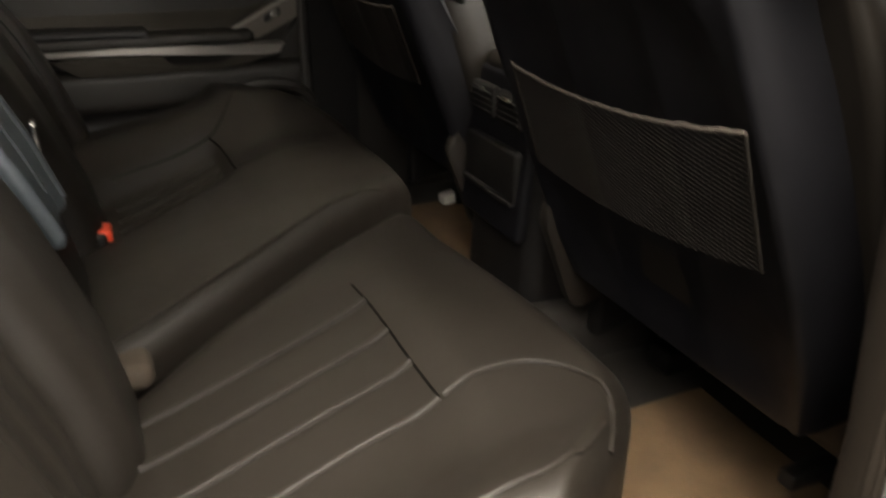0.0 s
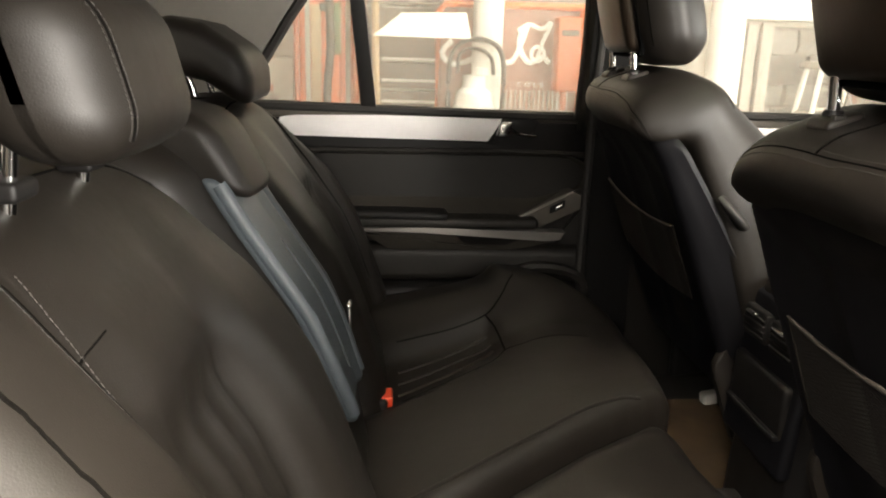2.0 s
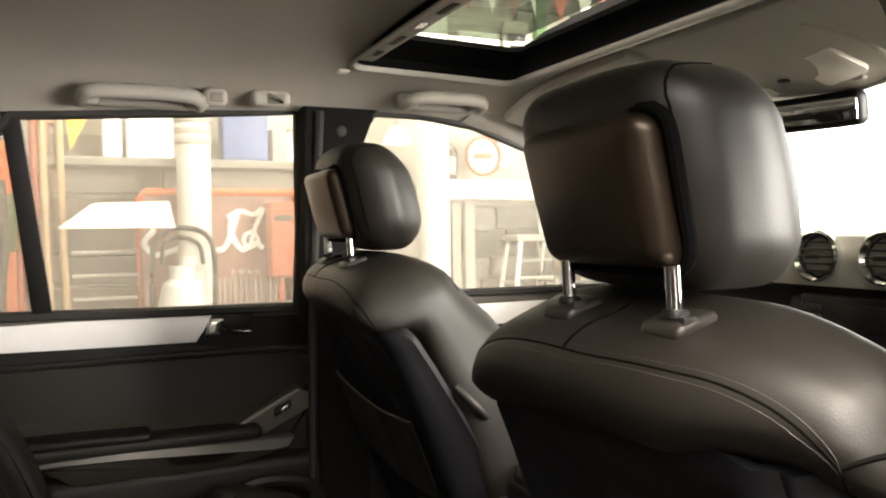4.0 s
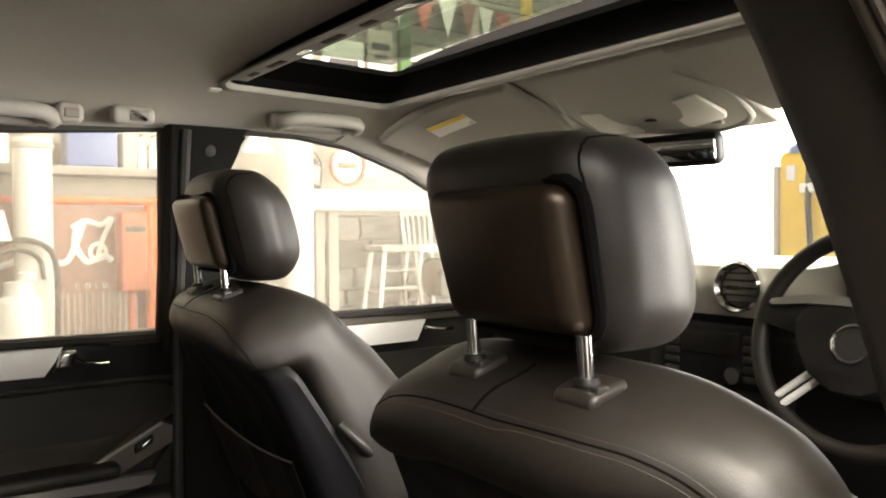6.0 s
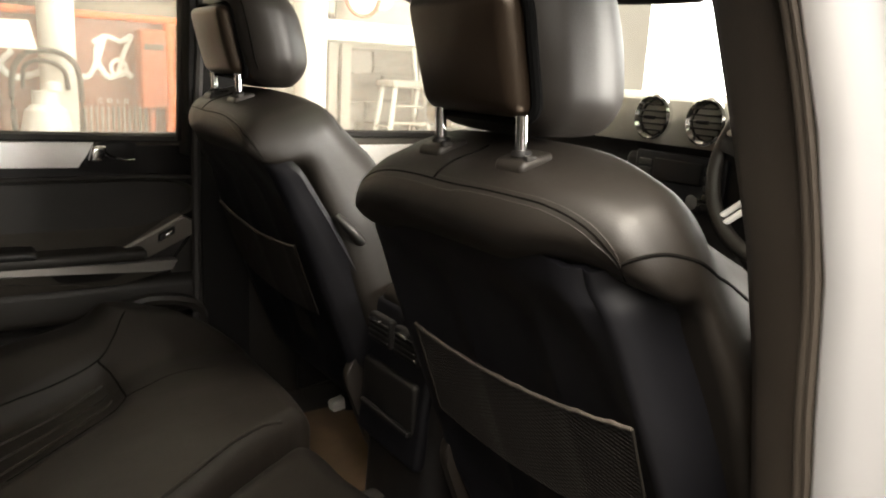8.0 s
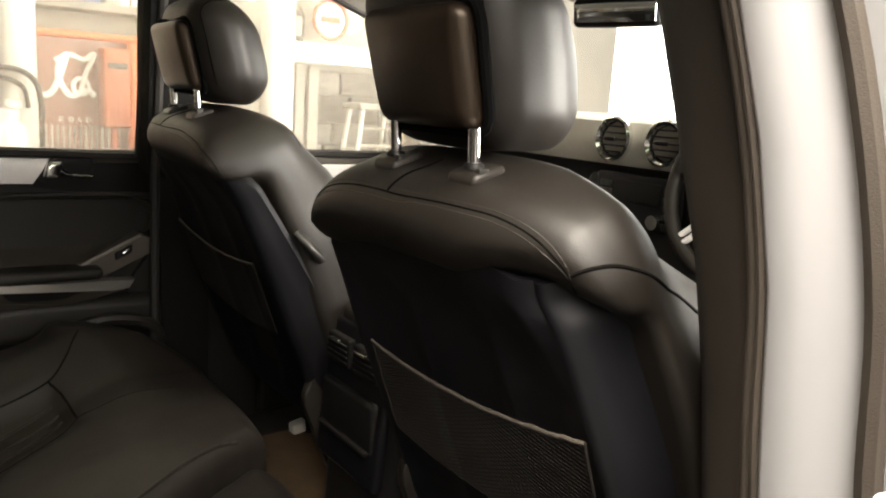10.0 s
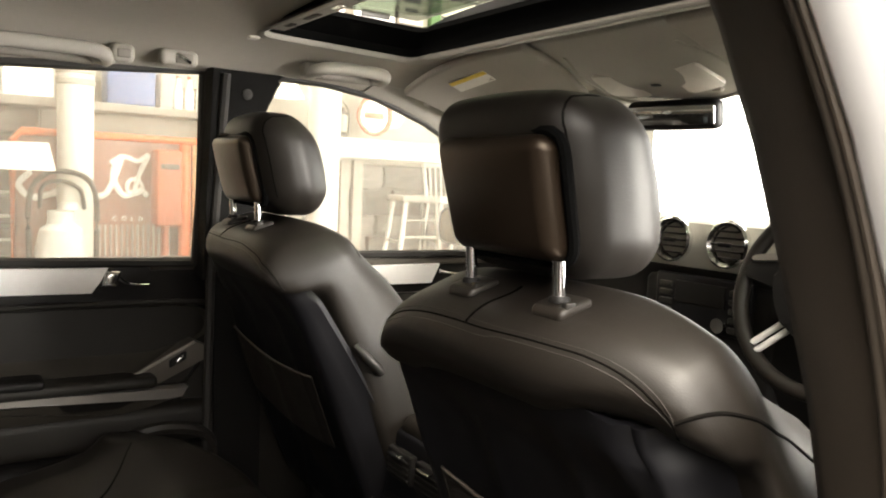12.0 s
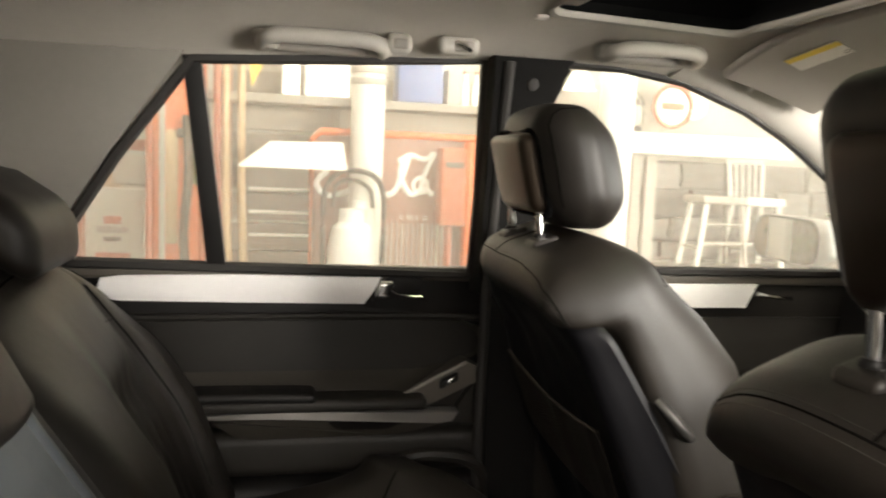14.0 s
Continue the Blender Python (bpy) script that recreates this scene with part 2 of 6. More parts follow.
def rbox(centre, half, r, seg=6, k=3, deform=None):
    """A box with rounded edges and enough faces to be bent; deform takes and gives x, y, z before the centre is added."""
    bm = bmesh.new()
    seg = seg if isinstance(seg, tuple) else (seg,) * 3
    r = min(r, *[h * 0.999 for h in half])
    lines = []
    for h, m in zip(half, seg):
        inner = [(h - r) * (2 * i / m - 1) for i in range(m + 1)]
        out = [h - r + r * math.tan(radians(45 * i / k)) for i in range(1, k + 1)]
        lines.append([-v for v in reversed(out)] + inner + out)
    found = {}

    def vert(p):
        key = tuple(round(c, 6) for c in p)
        if key not in found:
            q = [max(-(h - r), min(h - r, c)) for c, h in zip(p, half)]
            d = Vector([a - b for a, b in zip(p, q)])
            v = Vector(q) + d.normalized() * r
            if deform:
                v = Vector(deform(*v))
            found[key] = bm.verts.new(v + Vector(centre))
        return found[key]

    for a in range(3):
        b, c = (a + 1) % 3, (a + 2) % 3
        for s in (-1, 1):
            for u0, u1 in zip(lines[b], lines[b][1:]):
                for v0, v1 in zip(lines[c], lines[c][1:]):
                    quad = []
                    for u, v in ((u0, v0), (u1, v0), (u1, v1), (u0, v1)):
                        p = [0, 0, 0]
                        p[a], p[b], p[c] = s * half[a], u, v
                        quad.append(vert(p))
                    bm.faces.new(quad)
    return bm


def tube(path, radius, sides=8, closed=False, flat=1.0, up=(0, 0, 1), bm=None):
    """A round or flattened bar along a line of points; radius may be a list."""
    bm = bm or bmesh.new()
    pts = [Vector(p) for p in path]
    n = len(pts)
    rad = radius if isinstance(radius, (list, tuple)) else [radius] * n
    rings = []
    for i, p in enumerate(pts):
        a = pts[i - 1] if (i or closed) else p
        b = pts[(i + 1) % n] if (i < n - 1 or closed) else p
        d = (b - a).normalized()
        u = Vector(up) - d * d.dot(Vector(up))
        if u.length < 1e-3:
            u = Vector((1, 0.1, 0)) - d * d.dot(Vector((1, 0.1, 0)))
        u.normalize()
        w = d.cross(u)
        rings.append([bm.verts.new(p + (u * math.sin(t) * flat + w * math.cos(t)) * rad[i]) for t in (2 * math.pi * j / sides for j in range(sides))])
    for i in range(n if closed else n - 1):
        a, b = rings[i], rings[(i + 1) % n]
        for j in range(sides):
            bm.faces.new((a[j], a[(j + 1) % sides], b[(j + 1) % sides], b[j]))
    if not closed:
        bm.faces.new(rings[0])
        bm.faces.new(rings[-1][::-1])
    return bm


def prism(outline, place, d0, d1, bevel=0.002, bm=None):
    """A plate cut to an outline (u, v), from depth d0 to d1; place(u, v, d) gives x, y, z."""
    bm = bm or bmesh.new()
    a = [bm.verts.new(place(u, v, d0)) for u, v in outline]
    b = [bm.verts.new(place(u, v, d1)) for u, v in outline]
    fs = [bm.faces.new(a), bm.faces.new(b[::-1])]
    n = len(outline)
    for i in range(n):
        fs.append(bm.faces.new((a[i], b[i], b[(i + 1) % n], a[(i + 1) % n])))
    if bevel:
        es = {e for f in fs[:2] for e in f.edges}
        bmesh.ops.bevel(bm, geom=list(es), offset=bevel, segments=2, affect="EDGES", profile=0.6)
    return bm


def loft(rings, closed_ring=True, caps=True, bm=None):
    bm = bm or bmesh.new()
    vs = [[bm.verts.new(p) for p in ring] for ring in rings]
    n = len(vs[0])
    for a, b in zip(vs, vs[1:]):
        for j in range(n if closed_ring else n - 1):
            bm.faces.new((a[j], a[(j + 1) % n], b[(j + 1) % n], b[j]))
    if caps and closed_ring:
        bm.faces.new(vs[0])
        bm.faces.new(vs[-1][::-1])
    return bm


def lathe(profile, centre, axis=(0, 0, 1), sides=24, bm=None):
    """Turned about an axis: profile of (radius, height)."""
    q = Vector((0, 0, 1)).rotation_difference(Vector(axis))
    rings = [[Vector(centre) + q @ Vector((r * math.cos(t), r * math.sin(t), h)) for t in (2 * math.pi * j / sides for j in range(sides))] for r, h in profile]
    return loft(rings, bm=bm)


def bez(points, n=12):
    """A smooth line through points (Catmull-Rom)."""
    ps = [Vector(p) for p in points]
    ps = [2 * ps[0] - ps[1]] + ps + [2 * ps[-1] - ps[-2]]
    out = []
    for i in range(1, len(ps) - 2):
        p0, p1, p2, p3 = ps[i - 1 : i + 3]
        for j in range(n):
            t = j / n
            out.append(0.5 * (2 * p1 + (p2 - p0) * t + (2 * p0 - 5 * p1 + 4 * p2 - p3) * t * t + (3 * p1 - p0 - 3 * p2 + p3) * t**3))
    return out + [ps[-2]]


def on_skin(bm_ob, pts, lift=0.0):
    """Points laid onto the nearest place of a mesh object."""
    me = bm_ob.data
    tree = BVHTree.FromPolygons([v.co for v in me.vertices], [p.vertices for p in me.polygons])
    out = []
    for p in pts:
        co, no, _, _ = tree.find_nearest(Vector(p))
        out.append(co + no * lift)
    return out


def seam(name, ob, pts, parent, radius=0.0012, stitches=True, offset=0.006, n=14, side=(0, 0, 1)):
    """A sewn seam laid on a cover: a dark joint with a row of stitches on both sides of it."""
    line = on_skin(ob, bez(pts, n), -0.0004)
    s = part(name, tube(line, radius, 6), SEAM, parent)
    if stitches:
        bm = bmesh.new()
        for shift in (-offset, offset):
            row = [p + Vector(side) * shift for p in bez(pts, n)]
            row = on_skin(ob, row, 0.0002)
            for a, b in zip(row, row[1:]):
                d = b - a
                steps = max(1, int(d.length / 0.0055))
                for k in range(steps):
                    tube([a + d * ((k + 0.15) / steps), a + d * ((k + 0.8) / steps)], 0.0005, 4, bm=bm)
        part("stitching", bm, THREAD, parent)
    return s


def piping(ob, pts, parent, radius=0.0032):
    """A raised leather welt along the edge of a cover."""
    part("piping", tube(on_skin(ob, bez(pts, 10), 0.0016), radius, 8), LEATHER, parent)


# ---- the car's shell ----
def side_y(z):
    return 0.75 - 0.2 * (z - 1.16) if z > 1.16 else 0.75 + 0.03 * (1.16 - z)


def side_place(s):
    """The plane of a car side: u along the car, v up, d outwards."""
    return lambda u, v, d: (u, s * (side_y(v) + d), v)


def lerp_table(table, x):
    return float(np.interp(x, [a for a, _ in table], [b for _, b in table]))


EDGE_Z = [(-1.9, 1.50), (-1.2, 1.535), (-0.52, 1.538), (-0.25, 1.555), (0.0, 1.565), (0.17, 1.572), (0.3, 1.568), (0.42, 1.553), (0.56, 1.530), (0.76, 1.50)]


def roof_z(x, y):
    zc = 1.655 - 0.255 * max(0.0, x - 0.2) ** 2 - 0.02 * max(0.0, -x - 0.8) ** 2
    ze = lerp_table(EDGE_Z, x)
    ye = side_y(ze) - 0.005
    return zc - (zc - ze) * min(1.0, abs(y) / ye) ** 4.5


HOLE = (0.06, 0.41, 0.50)


def roof_sheet(lift, hole, grow=0.0):
    xs = sorted({*np.round(np.linspace(-1.9, 0.06, 22), 4), *np.round(np.linspace(0.06, 0.41, 8), 4), *np.round(np.linspace(0.41, 0.76, 9), 4)})
    bm = bmesh.new()
    rows = []
    for x in xs:
        ye = side_y(lerp_table(EDGE_Z, x)) - 0.005 + grow
        ys = [0, 0.125, 0.25, 0.375, 0.5, 0.54, 0.575, 0.605, 0.63, 0.648, ye]
        rows.append([bm.verts.new((x, y, roof_z(x, y) + lift)) for y in [-v for v in ys[:0:-1]] + ys])
    for a, b in zip(rows, rows[1:]):
        for j in range(len(a) - 1):
            mx, my = (a[j].co.x + b[j].co.x) / 2, (a[j].co.y + a[j + 1].co.y) / 2
            if hole and HOLE[0] < mx < HOLE[1] and abs(my) < HOLE[2]:
                continue
            bm.faces.new((a[j], a[j + 1], b[j + 1], b[j]))
    return bm


tagged(part("ceiling", roof_sheet(0.0, True), HEADLINER, sharp=60), "light grey beige cloth headliner with a sunroof opening", "ceiling", kind="structure")
tagged(part("roof", roof_sheet(0.062, True, 0.03), PAINT, sharp=60), "silver painted car roof", "roof", kind="structure")


def round_rect(x0, x1, y0, y1, r, n=6):
    out = []
    for cx, cy, a0 in ((x1 - r, y1 - r, 0), (x0 + r, y1 - r, 90), (x0 + r, y0 + r, 180), (x1 - r, y0 + r, 270)):
        out += [(cx + r * math.cos(radians(a0 + 90 * i / n)), cy + r * math.sin(radians(a0 + 90 * i / n))) for i in range(n + 1)]
    return out


sunroof = thing("window_1", (0.23, 0, 1.66), "glass sunroof with a black frame and cream lip", "sunroof", kind="structure")


def roof_ring(x0, x1, y, r, dz, z=None):
    return [(a, b, (roof_z(a, b) + dz) if z is None else z) for a, b in round_rect(x0, x1, -y, y, r)]


part("sunroof_lip", loft([roof_ring(0.046, 0.428, 0.518, 0.03, -0.001), roof_ring(0.050, 0.424, 0.514, 0.03, -0.004), roof_ring(0.057, 0.416, 0.506, 0.03, -0.004), roof_ring(0.060, 0.411, 0.501, 0.03, 0.002), roof_ring(0.060, 0.411, 0.501, 0.03, 0.008)], caps=False), BEIGE, sunroof)
part("frame", loft([roof_ring(0.060, 0.410, 0.50, 0.03, 0.004), roof_ring(0.060, 0.410, 0.50, 0.03, 0.022), roof_ring(0.066, 0.396, 0.462, 0.03, 0.034), roof_ring(0.070, 0.391, 0.440, 0.03, 0.036), roof_ring(0.070, 0.391, 0.440, 0.03, 0.046), roof_ring(0.02, 0.45, 0.54, 0.03, 0.060)], caps=False), DEEP, sunroof)
bm = bmesh.new()
bmesh.ops.create_grid(bm, x_segments=1, y_segments=1, size=0.5, matrix=Matrix.LocRotScale((0.235, 0, 1.700), None, (0.32, 0.94, 1)))
pane = part("pane", bm, ROOF_GLASS, sunroof)
pane.visible_shadow = False
part("blind_strip", rbox((0.078, 0, 1.642), (0.017, 0.47, 0.006), 0.004, (2, 8, 1), 2), TRACK, sunroof)
for k in range(9):
    y = -0.4 + 0.1 * k
    part("slot", rbox((0.078, y, 1.6365), (0.006, 0.03 if k % 2 else 0.018, 0.002), 0.0015, 1, 1), BROWN_TRIM if k % 3 else CHROME, sunroof)
for s in (-1, 1):
    part("clip", rbox((0.05, s * 0.527, 1.628), (0.012, 0.014, 0.006), 0.004, 1, 2), WHITE_LABEL, sunroof)


# car floor, front and rear walls
def slab(name, lo, hi, mat, label, category, r=0.01, kind="structure"):
    c = [(a + b) / 2 for a, b in zip(lo, hi)]
    h = [(b - a) / 2 for a, b in zip(lo, hi)]
    return tagged(part(name, rbox(c, h, min(r, min(h) * 0.6), 2, 2), mat), label, category, kind=kind)


slab("floor", (-1.9, -0.80, 0.40), (1.4, 0.80, 0.47), CARPET, "dark carpeted car floor", "floor")
slab("wall_front", (1.38, -0.80, 0.40), (1.42, 0.80, 1.22), PLASTIC, "dark bulkhead behind the dashboard", "bulkhead")
slab("wall_rear", (-1.93, -0.76, 0.40), (-1.88, 0.76, 1.16), PLASTIC, "dark lower tailgate trim", "tailgate")
slab("trim_1", (-1.93, -0.66, 1.45), (-1.88, 0.66, 1.60), BEIGE, "beige tailgate header trim", "trim")
for i, s in ((1, 1), (2, -1)):
    slab(f"wall_cargo_{i}", (-1.9, 0.74 * s if s > 0 else -0.80, 0.44), (-0.80, 0.80 if s > 0 else -0.74, 1.165), PLASTIC, "dark cargo side panel", "side panel")
tagged(part("trim_2", rbox((0.35, 0.0, 0.50), (0.95, 0.13, 0.07), 0.05, (8, 3, 3), 3), CARPET), "dark carpeted floor tunnel", "trim", kind="structure")
tagged(part("trim_3", rbox((-0.3, -0.83, 0.44), (0.62, 0.06, 0.05), 0.03, (8, 2, 2), 3), PLASTIC), "black door sill trim", "trim", kind="structure")


def outline_tube(pts, s, radius, d, closed=True):
    place = side_place(s)
    return tube([place(u, v, d) for u, v in pts], radius, 6, closed=closed, up=(0, 1, 0))


def rounded(points, r=0.015, n=4):
    """A polygon with its corners rounded."""
    out = []
    ps = [Vector(p) for p in points]
    for i, p in enumerate(ps):
        a, b = ps[i - 1], ps[(i + 1) % len(ps)]
        da, db = (a - p), (b - p)
        q = min(r, da.length * 0.45, db.length * 0.45)
        p0, p1 = p + da.normalized() * q, p + db.normalized() * q
        for k in range(n + 1):
            t = k / n
            out.append(tuple((1 - t) ** 2 * p0 + 2 * t * (1 - t) * p + t * t * p1))
    return out


REAR_WINDOW = [(-0.765, 1.166), (-0.77, 1.190), (-0.66, 1.36), (-0.527, 1.535), (-0.25, 1.552), (-0.006, 1.564), (0.008, 1.152)]
FRONT_WINDOW = [(0.134, 1.166), (0.121, 1.49), (0.122, 1.54), (0.132, 1.562), (0.165, 1.572), (0.27, 1.571), (0.40, 1.554), (0.55, 1.506), (0.64, 1.463), (0.70, 1.428), (0.789, 1.37), (0.93, 1.266), (1.06, 1.163)]


def car_side(i, s):
    place = side_place(s)
    c = tagged(part(f"trim_c_{i}", prism([(-0.80, 1.155), (-0.785, 1.19), (-0.672, 1.362), (-0.54, 1.545), (-0.51, 1.575), (-0.82, 1.575), (-0.86, 1.53), (-0.92, 1.454), (-1.03, 1.337), (-1.18, 1.155)], place, -0.012, 0.04, 0.010), SHADED_LINING), "rear pillar lining in headliner cloth darkened for shade", "pillar", kind="structure")
    tagged(part(f"trim_d_{i}", prism([(-1.93, 1.15), (-1.93, 1.56), (-1.60, 1.56), (-1.74, 1.15)], place, -0.05, 0.04, 0.012), BEIGE), "beige tail pillar lining", "pillar", kind="structure")
    # side glass with its rubber
    if s > 0:
        w = thing(f"window_{2 * i}", place(-0.4, 1.16, 0), "rear side window with a dark quarter divider", "window", kind="structure")
        part("window_seal", outline_tube(REAR_WINDOW, s, 0.011, 0.0), RUBBER, w)
        part("divider", prism([(-0.545, 1.545), (-0.513, 1.54), (-0.470, 1.155), (-0.505, 1.155)], place, -0.006, 0.02, 0.003), PLASTIC, w)
        g = part("pane", prism(REAR_WINDOW, place, 0.012, 0.015, 0), GLASS, w)
        g.visible_shadow = False
    w = thing(f"window_{2 * i + 1}", place(0.5, 1.16, 0), "front side window with rounded rubber seal", "window", kind="structure")
    part("window_seal", outline_tube(FRONT_WINDOW, s, 0.010, 0.0), RUBBER, w)
    g = part("pane", prism(FRONT_WINDOW, place, 0.012, 0.015, 0), GLASS if s > 0 else SCREEN_GLASS, w)
    g.visible_shadow = False
    cargo = [(-0.84, 1.55), (-0.92, 1.454), (-1.03, 1.337), (-1.18, 1.16), (-1.73, 1.16), (-1.60, 1.55)]
    w = thing(f"window_{i + 5}", place(-1.3, 1.16, 0), "cargo side window", "window", kind="structure")
    part("window_seal", outline_tube(cargo, s, 0.012, 0.0), RUBBER, w)
    g = part("pane", prism(cargo, place, 0.012, 0.015, 0), GLASS, w)
    g.visible_shadow = False
    # windscreen pillar lining
    rings = []
    for x, z in ((0.36, 1.557), (0.46, 1.534), (0.56, 1.497), (0.64, 1.456), (0.711, 1.416), (0.789, 1.363), (0.93, 1.262), (1.08, 1.15), (1.2, 1.05)):
        y = side_y(z)
        rings.append([(x, s * (y + 0.01), z), (x + 0.005, s * (y - 0.022), z + 0.004), (x + 0.03, s * (y - 0.052), z + 0.03), (x + 0.06, s * (y - 0.062), z + 0.066), (x + 0.075, s * (y - 0.03), z + 0.085), (x + 0.05, s * (y + 0.03), z + 0.07)])
    tagged(part(f"trim_a_{i}", loft(rings), BEIGE, sharp=50), "beige windscreen pillar lining", "pillar", kind="structure")
    # middle pillar
    if s > 0:
        b = thing(f"trim_b_{i}", place(0.07, 0.5, 0), "black middle pillar trim with a belt guide", "pillar", kind="structure")
        part("upper_trim", prism([(0.006, 1.12), (-0.004, 1.57), (0.155, 1.57), (0.136, 1.558), (0.125, 1.542), (0.119, 1.52), (0.117, 1.49), (0.122, 1.12)], place, -0.06, 0.03, 0.01), PILLAR_BLACK, b)
        part("lower_trim", prism([(0.05, 0.5), (0.035, 1.12), (0.15, 1.12), (0.16, 0.5)], place, -0.05, 0.03, 0.01), PILLAR_BLACK, b)
        part("door_seal", tube([place(0.024, z, -0.062) for z in (0.5, 0.9, 1.15, 1.35, 1.56)], 0.010, 8), RUBBER, b)
        part("edge_trim", tube([place(0.002, z, -0.008) for z in (1.15, 1.35, 1.56)], 0.008, 6), RUBBER, b)
        part("belt_guide", lathe([(0.0, -0.004), (0.012, -0.004), (0.011, 0.001), (0.009, 0.002), (0.0, 0.002)], place(0.072, 1.522, -0.062), (0, -s, -0.2)), RUBBER, b, "grey oval belt guide")


car_side(1, 1)
car_side(2, -1)
# windscreen
ws = thing("window_8", (1.0, 0, 1.2), "clear windscreen", "windscreen", kind="structure")
bm = loft([[(0.765, y, 1.565 - 0.06 * (y / 0.62) ** 2) for y in np.linspace(-0.60, 0.60, 9)], [(1.36, y * 1.12, 1.20 - 0.03 * (y / 0.62) ** 2) for y in np.linspace(-0.60, 0.60, 9)]], closed_ring=False)
g = part("pane", bm, SCREEN_GLASS, ws)
g.visible_shadow = False
part("header_trim", tube([(0.762, y, 1.585 - 0.075 * (y / 0.62) ** 2) for y in np.linspace(-0.62, 0.62, 9)], 0.016, 8), BEIGE, ws)
rg = thing("window_9", (-1.9, 0, 1.16), "tailgate window", "window", kind="structure")
bm = bmesh.new()
bmesh.ops.create_cube(bm, size=1, matrix=Matrix.LocRotScale((-1.905, 0, 1.30), None, (0.005, 1.36, 0.30)))
g = part("pane", bm, GLASS, rg)
g.visible_shadow = False
part("window_seal", tube([(-1.9, -0.68, 1.16), (-1.9, 0.68, 1.16), (-1.9, 0.64, 1.45), (-1.9, -0.64, 1.45)], 0.012, 6, closed=True), RUBBER, rg)

# middle pillar beside the open door: inner trim, rubber, painted jamb
PILLAR = [  # height, trim edge, rubber
    (0.45, 0.71, 0.776), (0.8, 0.705, 0.771), (1.0, 0.685, 0.764), (1.1, 0.67, 0.752), (1.2, 0.648, 0.742), (1.3, 0.616, 0.72), (1.4, 0.582, 0.688), (1.5, 0.54, 0.646), (1.58, 0.5, 0.61), (1.64, 0.47, 0.584)]
pillar = thing("trim_b_2", (0.05, -0.75, 0.45), "dark brown middle pillar trim with silver painted jamb", "pillar", kind="structure")
rings = []
for z, yi, ys in PILLAR:
    rings.append([(0.17, -yi - 0.015, z), (0.16, -yi, z), (0.11, -yi, z), (0.092, -yi - 0.006, z), (0.078, -yi - 0.022, z), (0.056, -ys + 0.022, z), (0.048, -ys + 0.004, z), (0.055, -ys - 0.02, z), (0.17, -ys - 0.03, z)])
part("inner_trim", loft(rings), BROWN_TRIM, pillar, sharp=60)
part("door_seal", tube(bez([(0.042, -ys - 0.003, z) for z, yi, ys in PILLAR], 4), 0.008, 10), BROWN_TRIM, pillar)
part("seal_lip", tube(bez([(0.034, -ys - 0.011, z) for z, yi, ys in PILLAR], 4), 0.004, 8), BROWN_TRIM, pillar)
rings = []
for z, yi, ys in PILLAR:
    rings.append([(0.075, -ys - 0.010, z), (0.045, -ys - 0.013, z), (0.031, -ys - 0.016, z), (0.027, -ys - 0.021, z), (0.028, -ys - 0.045, z), (0.033, -ys - 0.060, z), (0.039, -ys - 0.074, z), (0.042, -ys - 0.098, z), (0.038, -ys - 0.112, z), (0.042, -ys - 0.128, z), (0.055, -ys - 0.136, z), (0.080, -ys - 0.138, z)])
part("jamb", loft(rings), PAINT, pillar, "silver painted door jamb", sharp=60)
part("outer_seal", tube(bez([(0.038, -ys - 0.088, z) for z, yi, ys in PILLAR], 4), 0.009, 8), BROWN_TRIM, pillar, "brown rubber door seal")
part("outer_cover", prism([(0.05, 0.45), (0.05, 1.60), (0.14, 1.60), (0.14, 0.45)], side_place(-1), 0.075, 0.095, 0.008), PAINT, pillar)
part("striker", tube([(-0.02, -0.845, 0.98), (-0.04, -0.845, 0.98), (-0.04, -0.885, 0.98), (-0.02, -0.885, 0.98)], 0.005, 8), CHROME, pillar, "steel door hinge")

# the open rear door, swung out on the pillar
swing = Matrix.Translation((-0.02, -0.915, 0)) @ Matrix.Rotation(radians(-105), 4, "Z")
door = thing("door_4", (-0.02, -0.915, 0.45), "open silver rear door of the car", "car door", kind="structure")


def swung(u, v, d):
    return tuple(swing @ Vector((u, -d, v)))


part("door_shell", prism([(0.0, 0.45), (0.02, 1.16), (0.78, 1.16), (0.76, 0.75), (0.5, 0.45)], swung, 0.0, 0.11, 0.012), PAINT, door)
part("door_card", prism([(0.06, 0.50), (0.06, 1.15), (0.74, 1.15), (0.72, 0.78), (0.48, 0.50)], swung, 0.112, 0.15, 0.012), SOFT_TRIM, door)
part("window_frame", tube([swung(0.02, 1.14, 0.03), swung(0.03, 1.52, -0.05), swung(0.05, 1.55, -0.05), swung(0.5, 1.53, -0.05), swung(0.76, 1.16, 0.03)], 0.022, 8), PAINT, door)


# ---- doors ----
LEFT = side_place(1)


